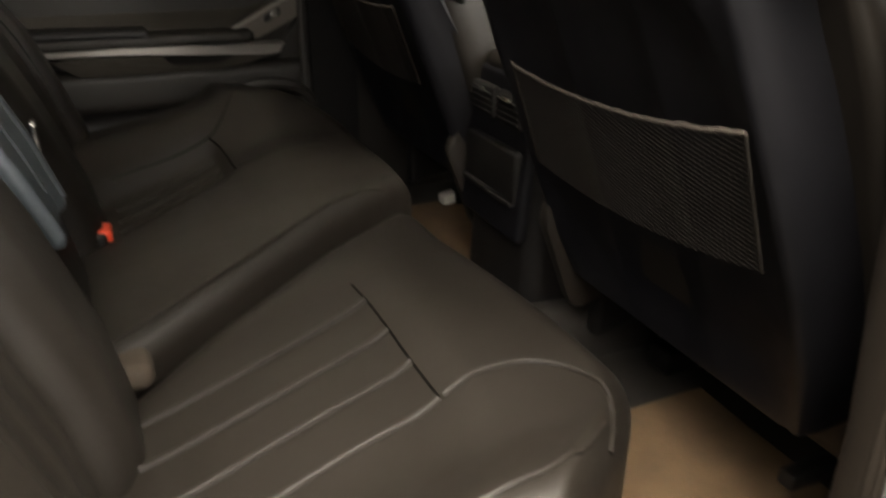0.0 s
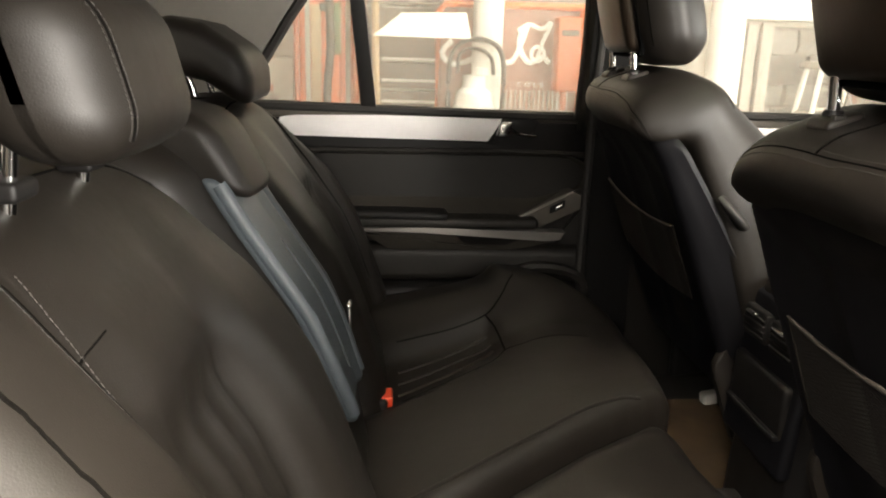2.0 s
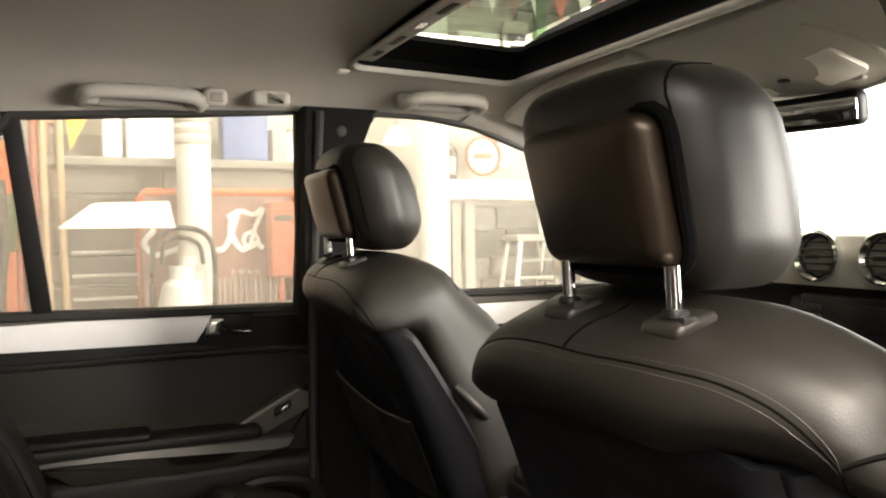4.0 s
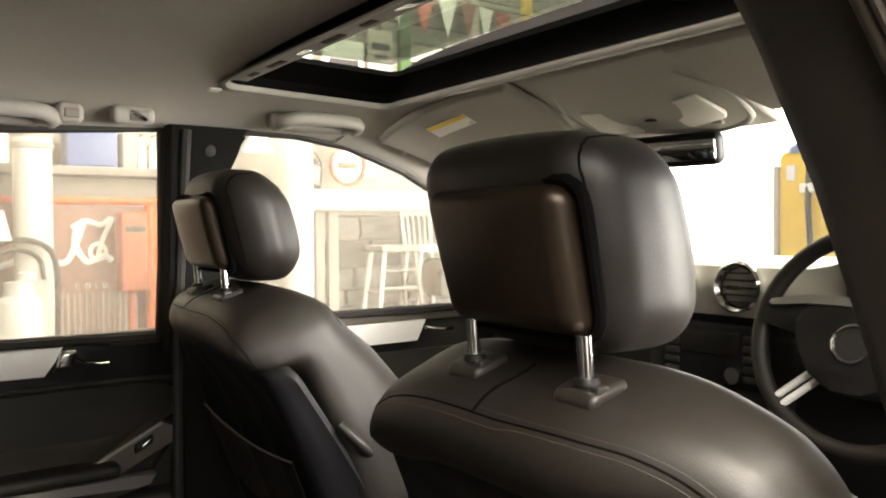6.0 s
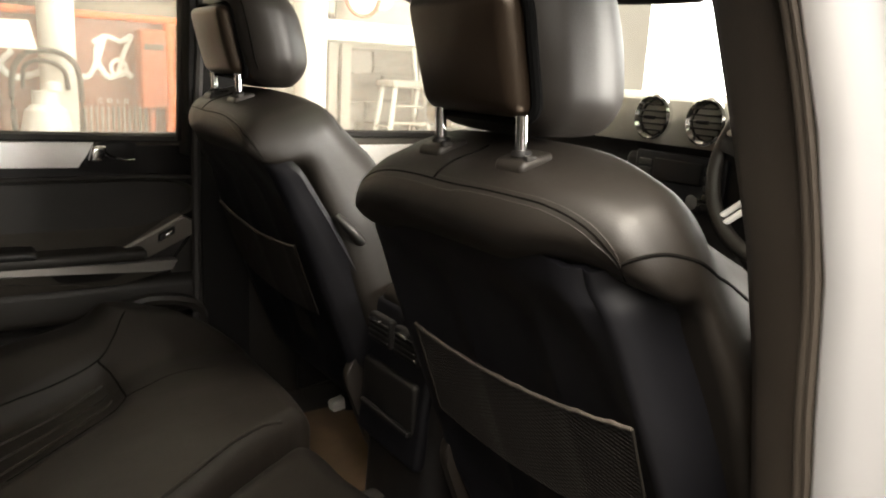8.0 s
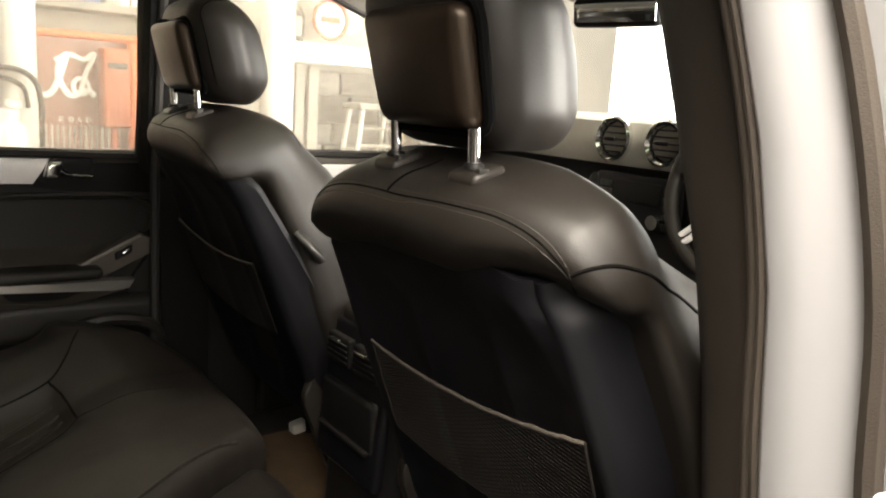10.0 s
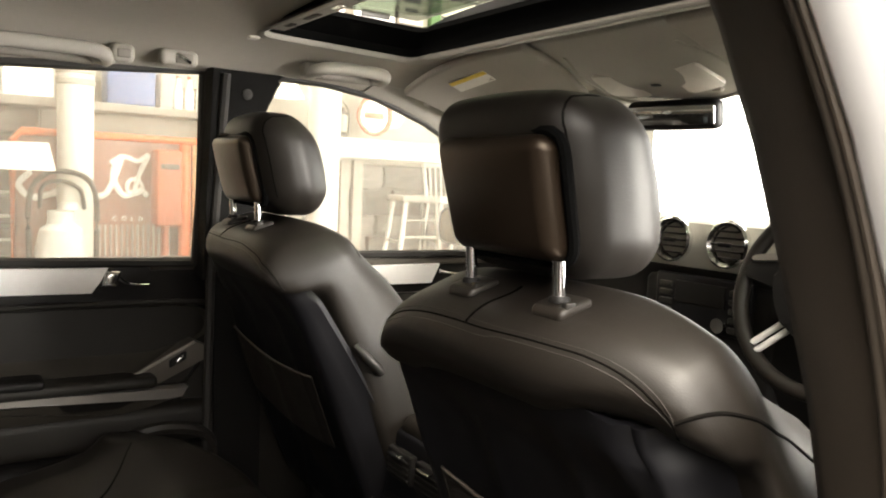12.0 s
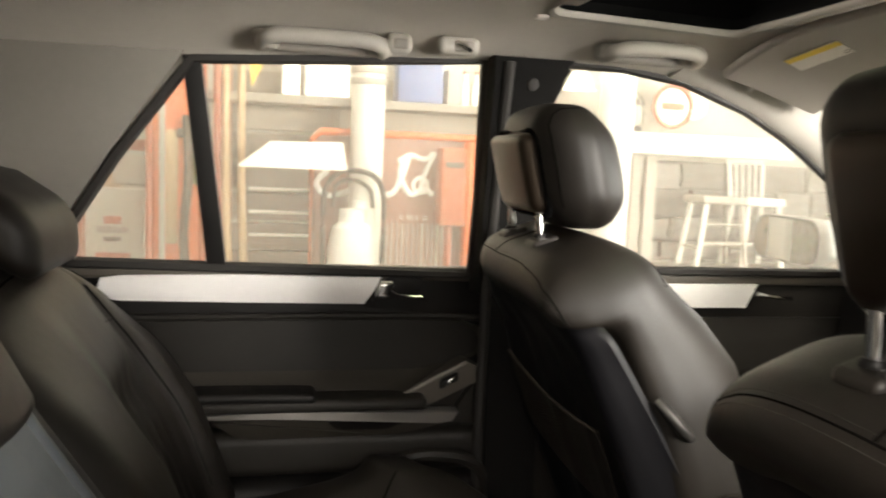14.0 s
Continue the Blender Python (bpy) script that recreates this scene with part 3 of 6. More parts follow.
def rear_door():
    d = thing("door_1", (-0.37, 0.78, 0.45), "closed rear door with black leather panel and aluminium trim", "car door", kind="structure")
    part("door_card", prism([(-0.80, 0.42), (-0.80, 1.12), (0.05, 1.12), (0.05, 0.42)], LEFT, 0.016, 0.06, 0.006), SOFT_TRIM, d)
    part("sill_cap", rbox((-0.375, 0.772, 1.150), (0.425, 0.022, 0.014), 0.010, (8, 2, 2), 3), SILL, d)
    part("upper_band", prism(rounded([(-0.78, 1.136), (0.03, 1.136), (0.03, 1.05), (-0.05, 1.070), (-0.70, 1.072), (-0.78, 1.05)], 0.02), LEFT, 0.004, 0.02, 0.005), PLASTIC, d)

    def strip_bulge(u, v, w):
        return (u, 0.75 + w + (0.012 if w > 0 else 0) - 0.004 * math.sin((v - 1.09) / 0.055 * math.pi), v)

    part("trim_strip", prism([(-0.698, 1.120), (-0.693, 1.138), (-0.66, 1.143), (-0.45, 1.147), (-0.175, 1.145), (-0.19, 1.118), (-0.208, 1.091), (-0.45, 1.094), (-0.66, 1.097), (-0.686, 1.099)], strip_bulge, -0.008, 0.008, 0.004), ALU, d, "brushed aluminium trim strip")
    part("handle_cup", prism(rounded([(-0.165, 1.146), (-0.085, 1.144), (-0.10, 1.108), (-0.195, 1.094)], 0.01), LEFT, -0.003, 0.012, 0.004), PLASTIC, d)
    h = part("door_handle", rbox((-0.170, 0.735, 1.122), (0.016, 0.010, 0.018), 0.009, 2, 3, lambda x, y, z: (x + 0.3 * z, y, z)), CHROME, d, "chrome door handle")
    part("lever", tube(bez([(-0.165, 0.733, 1.130), (-0.145, 0.735, 1.115), (-0.12, 0.738, 1.109), (-0.095, 0.740, 1.108)], 5), [0.008] * 6 + [0.006] * 10, 8, flat=0.6), CHROME, h)
    # padded insert between trim and armrest
    def recess(v):
        """One level of the padded hollow: it flares into the cabin above the armrest and ends in a round corner."""
        end = float(np.interp(v, [0.895, 0.905, 0.94, 0.965, 0.975, 0.99, 1.01, 1.03, 1.045, 1.056], [-0.16, -0.145, -0.075, -0.025, 0.015, 0.040, 0.050, 0.046, 0.030, 0.0]))
        d = 0.016 - 0.046 * smooth(0.975, 0.890, v) + 0.010 * math.sin(math.pi * (v - 0.89) / 0.17)
        us = [-0.76, *np.linspace(-0.70, end - 0.05, 12), end - 0.025, end - 0.010, end]
        ds = [d] * (len(us) - 3) + [d - 0.002, d - 0.010, d - 0.022]
        return [LEFT(u, v, max(e, -0.034)) for u, e in zip(us, ds)] + [LEFT(end, v, 0.03), LEFT(-0.76, v, 0.03)]

    part("insert", loft([recess(v) for v in np.linspace(0.892, 1.056, 18)]), INSERT, d, sharp=60)
    rim = [(-0.74, 1.062), (-0.06, 1.066), (0.045, 1.050), (0.066, 1.0), (0.047, 0.957)]
    part("insert_edge", tube(bez([LEFT(u, v, -0.004) for u, v in rim], 8), 0.007, 8, up=(0, 1, 0)), SOFT_TRIM, d)
    part("front_pad", prism(rounded([(0.055, 1.05), (0.055, 0.70), (-0.02, 0.74), (-0.02, 0.86), (0.045, 0.95)], 0.03), LEFT, -0.004, 0.02, 0.012), SOFT_TRIM, d)
    part("ledge", rbox((-0.45, 0.716, 0.922), (0.15, 0.035, 0.010), 0.009, (6, 2, 2), 3, lambda x, y, z: (x, y, z - 0.02 * max(0.0, x))), PLASTIC, d)
    # armrest with its bright edge
    part("armrest", rbox((-0.31, 0.722, 0.904), (0.225, 0.04, 0.013), 0.011, (8, 2, 2), 3), SOFT_TRIM, d)
    part("arm_edge", prism([(-0.508, 0.891), (-0.35, 0.893), (-0.018, 0.884), (-0.03, 0.864), (-0.06, 0.862), (-0.35, 0.880), (-0.505, 0.881)], lambda u, v, w: (u, 0.693 + w + 0.03 * smooth(-0.2, 0.0, u) * 0.3, v), -0.006, 0.03, 0.003), SATIN, d, "satin metal armrest edge")
    part("arm_front", prism(rounded([(-0.50, 0.878), (-0.03, 0.862), (-0.10, 0.842), (-0.15, 0.834), (-0.44, 0.832)], 0.012), lambda u, v, w: (u, 0.706 + w + 0.35 * (0.875 - v), v), -0.004, 0.05, 0.006), INSERT, d)
    part("pull_cup", prism(rounded([(-0.28, 0.873), (-0.12, 0.866), (-0.16, 0.848), (-0.26, 0.85)], 0.01), lambda u, v, w: (u, 0.700 + w + 0.35 * (0.875 - v), v), -0.002, 0.02, 0.003), PLASTIC, d)
    # sloping switch bar
    part("switch_bar", prism(rounded([(-0.145, 0.906), (0.0, 0.980), (0.044, 0.957), (0.03, 0.94), (-0.083, 0.886)], 0.008), LEFT, -0.036, 0.02, 0.006), SILL, d)
    part("switch_rim", tube([LEFT(-0.138, 0.908, -0.037), LEFT(-0.06, 0.949, -0.038), LEFT(0.0, 0.979, -0.037)], 0.0040, 8), TRACK, d)
    sw = part("window_switch", rbox((-0.038, 0.711, 0.943), (0.018, 0.006, 0.009), 0.004, 1, 2, lambda x, y, z: (x, y, z + 0.5 * x)), PLASTIC, d)
    part("switch_tip", rbox((-0.035, 0.705, 0.944), (0.009, 0.004, 0.005), 0.003, 1, 2, lambda x, y, z: (x, y, z + 0.6 * x)), CHROME, sw, "chrome window switch tip")
    # lower part with a bin
    part("door_bin", rbox((-0.36, 0.735, 0.63), (0.40, 0.045, 0.12), 0.03, (8, 2, 4), 3), PLASTIC, d)
    part("lower_swell", rbox((-0.30, 0.755, 0.795), (0.40, 0.035, 0.045), 0.025, (8, 2, 2), 3), SOFT_TRIM, d)
    part("bin_lip", tube(bez([(-0.14, 0.70, 0.785), (-0.08, 0.690, 0.80), (-0.01, 0.690, 0.79), (0.03, 0.70, 0.76), (0.04, 0.71, 0.70)], 6), 0.014, 8), SOFT_TRIM, d)
    part("speaker", lathe([(0.0, 0.0), (0.05, 0.0), (0.062, 0.004), (0.065, 0.0), (0.065, -0.01)], (0.0, 0.735, 0.68), (0, -1, 0.1), 28), PLASTIC, d)


def front_door(name, s, label):
    place = side_place(s)
    d = thing(name, (0.6, s * 0.78, 0.45), label, "car door", kind="structure")
    part("door_card", prism([(0.16, 0.42), (0.16, 1.145), (1.12, 1.145), (1.12, 0.42)], place, 0.016, 0.06, 0.006), SOFT_TRIM, d)
    part("sill_cap", rbox((0.63, s * 0.772, 1.146), (0.47, 0.020, 0.012), 0.009, (8, 2, 2), 3), SILL if s > 0 else PLASTIC, d)
    part("trim_strip", prism([(0.24, 1.135), (0.66, 1.137), (0.635, 1.085), (0.24, 1.085)], place, -0.01, 0.012, 0.004), ALU, d, "brushed aluminium trim strip")
    part("door_handle", tube(bez([place(0.655, 1.118, -0.015), place(0.69, 1.112, -0.02), place(0.74, 1.108, -0.012)], 5), 0.008, 8, flat=0.7), CHROME, d, "chrome door handle")
    part("insert", prism(rounded([(0.2, 1.06), (0.95, 1.06), (0.98, 0.95), (0.2, 0.93)], 0.03), place, 0.004, 0.02, 0.006), SOFT_TRIM, d)
    part("armrest", rbox((0.52, s * 0.72, 0.90), (0.28, 0.045, 0.025), 0.018, (6, 2, 2), 3), SOFT_TRIM, d)
    part("mirror_base", prism([(0.90, 1.15), (0.92, 1.245), (1.05, 1.16)], place, -0.006, 0.02, 0.003), PLASTIC, d)


rear_door()
front_door("door_2", 1, "closed front passenger door with bright aluminium trim")
front_door("door_3", -1, "closed driver door with dark trim")


# ---- front seats ----
def front_seat(yc, dz, inner, label):
    """inner: the side (+1 or -1 in y) that faces the middle of the car."""
    seat = thing("car_seat", (0.38, yc, 0.47), label, "car seat", "front seats")

    def S(n, y, s):
        return (0.232 - 0.3465 * s + 0.938 * n, yc + y, 0.70 + dz + 0.938 * s + 0.3465 * n)

    def half_width(s):
        return 0.268 * (1 - 0.115 * smooth(0.34, 0.60, s))

    def shape(n, y, s):
        s += 0.295
        a = abs(y) / 0.268
        top = smooth(0.30, 0.60, s)
        s2 = s - (0.050 if yc < 0 else 0.036) * a**4 * top - 0.008 * top
        if n > 0:
            side = float(np.interp(s, [0.0, 0.23, 0.38, 0.47, 0.53, 0.60], [0.13, 0.135, 0.137, 0.105, 0.062, 0.04] if yc < 0 else [0.13, 0.136, 0.139, 0.113, 0.086, 0.060]))
            mid = float(np.interp(s, [0.0, 0.4, 0.6], [0.055, 0.06, 0.05]))
            n *= (mid + (side - mid) * smooth(0.45, 0.85, a)) / 0.072
            y2 = y * (half_width(s) / 0.268)
            if y * inner < 0:
                y2 *= 1 - 0.11 * smooth(-0.01, 0.07, n) * smooth(0.33, 0.53, s)
        else:
            # the yoke hangs over the shell with a tight roll at its lower edge
            k = -n / 0.072
            deep = float(np.interp(s - 0.014 * a**4 - (0.022 * smooth(0.25, 0.85, a) if y * inner < 0 else 0.0), [0.0, 0.40, 0.488, 0.505, 0.525, 0.55, 0.62], [0.036, 0.038, 0.042, 0.062, 0.082, 0.093, 0.088]))
            if y * inner < 0:
                deep *= 1 - 1.1 * smooth(0.56, 0.78, a) * smooth(0.535, 0.49, s) - 0.38 * smooth(0.25, 1.0, a) * smooth(0.47, 0.545, s)
            n = -k * deep
            y2 = y * (half_width(s) / 0.268) * (1 - (0.03 + 0.16 * smooth(0.55, 0.525, s + 0.012 * a**4)) * min(1.0, 1.6 * k))
        return S(n, y2, s2)

    back = part("backrest", rbox((0, 0, 0), (0.072, 0.268, 0.305), 0.040, (5, 26, 60), 7, shape), LEATHER, seat, sharp=80)
    # seams of the cover
    arc = [(0.0, -0.030, 1.217), (0.05, -0.029, 1.217), (0.10, -0.028, 1.215), (0.145, -0.027, 1.209), (0.18, -0.026, 1.199), (0.205, -0.024, 1.185), (0.22, -0.019, 1.171), (0.228, -0.016, 1.157), (0.232, -0.012, 1.146)]
    outer_arc = [(0.036, -0.039, 1.225), (0.093, -0.035, 1.225), (0.131, -0.028, 1.223), (0.161, -0.021, 1.216), (0.183, -0.014, 1.205), (0.199, -0.009, 1.192), (0.204, 0.0, 1.178), (0.195, 0.017, 1.165)]
    k = -inner
    seam("yoke_seam", back, [(x, yc + y, z + dz - 0.005) for y, x, z in [(-k * a, b, c) for a, b, c in arc[:0:-1]] + arc[:1] + [(k * a, b, c) for a, b, c in outer_arc]], seat)
    seam("shoulder_seam", back, [(x, yc + k * y, z + dz) for x, y, z in ((-0.003, 0.207, 1.178), (0.0, 0.214, 1.183), (0.012, 0.222, 1.188), (0.031, 0.229, 1.189), (0.061, 0.235, 1.181), (0.095, 0.230, 1.167), (0.125, 0.222, 1.154), (0.148, 0.228, 1.136), (0.19, 0.245, 1.095), (0.23, 0.25, 1.05))], seat, 0.0020, stitches=False)
    seam("top_seam", back, [(0.12, yc - 0.22, 1.20 + dz), (0.10, yc - 0.19, 1.24 + dz), (0.09, yc - 0.1, 1.275 + dz), (0.09, yc, 1.28 + dz), (0.09, yc + 0.1, 1.275 + dz), (0.10, yc + 0.19, 1.24 + dz), (0.12, yc + 0.22, 1.20 + dz)], seat, side=(1, 0, 0))
    seam("crease", back, [(-0.03, yc + 0.027, 1.214 + dz), (-0.016, yc + 0.021, 1.233 + dz), (0.006, yc + 0.015, 1.247 + dz), (0.022, yc + 0.017, 1.253 + dz)], seat, 0.0018, stitches=False)

    # hard back shell: hollow middle, rounded rims, flanks that wrap round the sides
    def shell_ring(v):
        rear = float(np.interp(v, [0.0, 0.3, 0.45, 0.5], [-0.052, -0.060, -0.066, -0.071]))
        hollow = smooth(0.51, 0.41, v) * smooth(0.0, 0.08, v)
        tuck = 0.022 * smooth(0.480, 0.514, v) ** 2
        wide = (half_width(v) - 0.003) * (1 - 0.10 * smooth(0.10, 0.0, v)) - tuck
        slim = float(np.interp(v, [0.0, 0.1, 0.20, 0.30, 0.372, 0.418, 0.48, 0.52], [0.228, 0.250, 0.250, 0.240, 0.228, 0.218, 0.207, 0.203])) - 0.5 * tuck

        def half(side):
            if side == inner:
                w, out, r = wide, float(np.interp(v, [0.0, 0.2, 0.3, 0.4, 0.48, 0.5], [0.045, 0.022, 0.0, -0.018, -0.032, -0.040])), rear
            else:
                w, out, r = slim, float(np.interp(v, [0.0, 0.2, 0.3, 0.45, 0.5], [0.045, 0.028, 0.014, 0.010, 0.004])), rear + 0.010 * smooth(0.30, 0.50, v)
            line = [(1.0, out), (0.985, out - 0.006), (0.97, out + (r - out) * 0.40), (0.935, out + (r - out) * 0.78), (0.905, r + 0.004), (0.875, r), (0.84, r + 0.002), (0.78, rear + 0.008 * hollow)]
            line += [(0.66, rear + 0.015 * hollow), (0.52, rear + 0.018 * hollow), (0.42, rear + 0.018 * hollow), (0.34, rear + 0.013 * hollow), (0.30, rear + 0.0125 * hollow), (0.24, rear + 0.017 * hollow), (0.12, rear + 0.019 * hollow), (0.0, rear + 0.019 * hollow)]
            drop = 0.0 if side == inner else 0.016
            return [(side * a * w, n, v - 0.004 * a * a * smooth(0.2, 0.5, v) - drop * smooth(0.45, 0.95, a) * smooth(0.36, 0.51, v)) for a, n in line]

        skin = half(-1) + half(1)[-2::-1]
        return [S(n, y, u) for y, n, u in skin] + [S(n + 0.009, y * 0.985, u) for y, n, u in skin[::-1]]

    part("back_shell", loft([shell_ring(v) for v in [0.0, 0.004, *np.linspace(0.02, 0.47, 18), 0.486, 0.499, 0.509, 0.520, 0.534]]), SHELL, seat, "black plastic seat back shell", sharp=55)
    # map net
    net = bmesh.new()
    rows, cols = 50, 56

    def net_at(i, j):
        y = -0.195 + 0.39 * i / cols
        sag = 0.016 * (1 - (y / 0.195) ** 2)
        top = 0.350 - sag - 0.05 * inner * y
        low = top - 0.140
        s = top + (low - top) * j / rows
        return Vector(S(-0.064 - 0.004 * (1 - (y / 0.195) ** 2), y, s))

    for j in range(rows):
        for i in range(cols):
            if (i + j) % 2 == 0:
                tube([net_at(i, j), net_at(i + 1, j + 1)], 0.00055, 3, bm=net)
            else:
                tube([net_at(i + 1, j), net_at(i, j + 1)], 0.00055, 3, bm=net)
    pocket = part("map_net", net, NET, seat, "dark elastic map net")
    part("net_edge", tube([net_at(i, 0) + Vector((0, 0, 0.0014 * noise.noise((i * 0.9, yc, 0)))) for i in range(cols + 1)], [0.0024 + 0.0007 * noise.noise((i * 1.7, yc, 3)) for i in range(cols + 1)], 8), NET_EDGE, pocket)
    for k in (0, cols):
        part("net_side", tube([net_at(k, j) for j in range(rows + 1)], 0.0018, 6), NET, pocket)
    # headrest
    hx, hy = (-0.008, 0.010) if yc < 0 else (-0.014, 0.004)
    def bun(x, y, z):
        u, v, w = x / 0.066, y / 0.118, z / 0.088
        front = max(0.0, u)
        y2 = y * (1 + 0.5 * x) * (1 - 0.5 * max(0.0, -z)) * (1 - (0.08 if yc < 0 else 0.13) * front**2) + 0.006 * v * (1 - w * w) * (1 - 0.5 * u * u)
        x2 = x - 0.26 * z + (0.5 - 1.7 * smooth(-0.04, 0.06, x)) * y * y + 0.010 * front**2 * (1 - w * w)
        return (x2, y2, z * (1 - 0.07 * front**2) + 0.006 * w * (1 - v * v))

    head = part("headrest", rbox((0.060 + hx + (0.007 if yc < 0 else 0.0), yc - 0.055 * yc + hy, 1.357 + dz), (0.074 if yc < 0 else 0.066, 0.116, 0.086), 0.041 if yc < 0 else 0.052, (10, 14, 12), 6, bun), LEATHER, seat, sharp=85)
    part("rear_pad", rbox((0.004 + hx, yc - 0.02 * yc + hy, 1.345 + dz), (0.024, 0.084, 0.058), 0.016, (3, 12, 10), 5, lambda x, y, z: (x - 0.26 * z + 0.4 * y * y - (0.006 * (1 - (y / 0.084) ** 2) * (1 - (z / 0.058) ** 2) if x < 0 else 0), y * (1 + 0.3 * z), z)), PAD, head, "padded rear panel of the headrest, tinted for warm reflected light", sharp=85)
    # Raised black bar stands in for the shade in the gap round the pad.
    part("groove_shade", tube([(0.003 + hx - 0.26 * z + 0.4 * y * y, yc - 0.02 * yc + hy + y, 1.345 + dz + z) for y, z in rounded([(-0.088, -0.060), (-0.094, 0.062), (0.094, 0.062), (0.088, -0.060)], 0.024)], 0.0055, 8, closed=True, up=(1, 0, 0)), DEEP, head)
    for k in (-1, 1):
        seam("headrest_seam", head, [(0.022 + hx, yc - 0.055 * yc + hy + k * 0.105, 1.29 + dz), (0.008 + hx, yc - 0.055 * yc + hy + k * 0.110, 1.34 + dz), (-0.006 + hx, yc - 0.055 * yc + hy + k * 0.112, 1.39 + dz), (-0.012 + hx, yc - 0.055 * yc + hy + k * 0.108, 1.42 + dz), (0.004 + hx, yc - 0.055 * yc + hy + k * 0.104, 1.448 + dz), (0.05 + hx, yc - 0.055 * yc + hy + k * 0.096, 1.46 + dz)], head, 0.0013, stitches=False)
        y = yc + k * 0.0695 + (0.005 if yc < 0 else 0.0)
        part("post", tube([(0.001, y, 1.236 + dz), (-0.001, y, 1.262 + dz), (-0.003, y, 1.290 + dz)], 0.0062, 16), CHROME, head, "chrome headrest post")
        top = on_skin(back, [(0.0, y, 1.25 + dz)])[0].z
        base = part("post_guide", rbox((0.002, y, top + 0.001), (0.019, 0.024, 0.0065), 0.0060, 1, 4, lambda x, yy, z: (x, yy * (1 - 6 * max(0.0, -x)), z + 0.30 * x)), GUIDE, seat)
        part("guide_ring", lathe([(0.0, 0.0), (0.0105, 0.0), (0.0105, 0.003), (0.0085, 0.006), (0.0, 0.006)], (0.0, y, top + 0.006), sides=18), PLASTIC, base)
        part("guide_button", rbox((-0.004, y - 0.0170, top + 0.0055), (0.006, 0.004, 0.003), 0.0015, 1, 2), DARK_METAL, base)
    # cushion and its base
    part("cushion", rbox((0.52, yc, 0.675 + dz), (0.245, 0.255, 0.065), 0.055, (8, 8, 3), 3, lambda x, y, z: (x, y, z + 0.10 * x + (0.04 * smooth(0.15, 0.23, abs(y)) if z > 0 else 0))), LEATHER, seat)
    part("seat_base", rbox((0.60, yc, 0.56), (0.13, 0.20, 0.055), 0.02, (3, 3, 2), 2), PLASTIC, seat)
    for k in (-1, 1):
        part("seat_rail", rbox((0.56, yc + k * 0.20, 0.489), (0.20, 0.022, 0.018), 0.005, 1, 2), DARK_METAL, seat)
        part("rail_cover", rbox((0.385, yc + k * 0.20, 0.495), (0.030, 0.026, 0.024), 0.012, 2, 3), PLASTIC, seat)
        part("side_cover", rbox((0.44, yc + k * 0.262, 0.62), (0.18, 0.016, 0.065), 0.014, (5, 1, 3), 3, lambda x, y, z: (x, y, z + 0.15 * x)), PLASTIC, seat)
    part("rail_cap", rbox((0.36, yc - 0.108, 0.502), (0.045, 0.013, 0.012), 0.005, 1, 2), DARK_METAL, seat, "bare metal rail end")
    # shield where back and cushion meet
    part("hinge_shield", prism(rounded([(0.13, 0.78), (0.20, 0.85), (0.29, 0.77), (0.33, 0.66), (0.20, 0.60)], 0.03), lambda u, v, w: (u, yc + inner * (0.235 + w), v), -0.01, 0.010, 0.006), LEATHER, seat)
    if inner < 0:
        lever = part("release_lever", tube([(0.102, yc + inner * 0.262, 1.062 + dz), (0.112, yc + inner * 0.272, 1.050 + dz), (0.136, yc + inner * 0.276, 1.024 + dz), (0.146, yc + inner * 0.270, 1.014 + dz)], [0.008, 0.0105, 0.0115, 0.010], 12, flat=0.8), DARK_METAL, seat, "dark metal backrest release lever")
        part("lever_plate", prism(rounded([(0.085, 1.07), (0.10, 1.085), (0.172, 1.02), (0.172, 0.998), (0.145, 0.995)], 0.01), lambda u, v, w: (u, yc + inner * (0.252 + w), v + dz - 0.02), -0.03, 0.006, 0.003), PLASTIC, lever)
    return seat


front_seat(-0.40, 0.0, 1, "black leather front seat with headrest and map net")
front_seat(0.40, 0.018, -1, "black leather front seat with release lever beside the far door")


# ---- rear seats ----
def back_x(z):
    """Front face of the rear backrest."""
    return float(np.interp(z, [0.62, 0.75, 0.88, 0.95, 1.08, 1.15, 1.20], [-0.455, -0.48, -0.525, -0.555, -0.64, -0.68, -0.72]))


def cushion_top(x):
    return float(np.interp(x, [-0.56, -0.40, -0.13, 0.0, 0.05], [0.625, 0.65, 0.705, 0.715, 0.70]))


bench = thing("rear_bench", (-0.4, 0.0, 0.47), "black leather rear bench with pleats and headrests", "car seat")


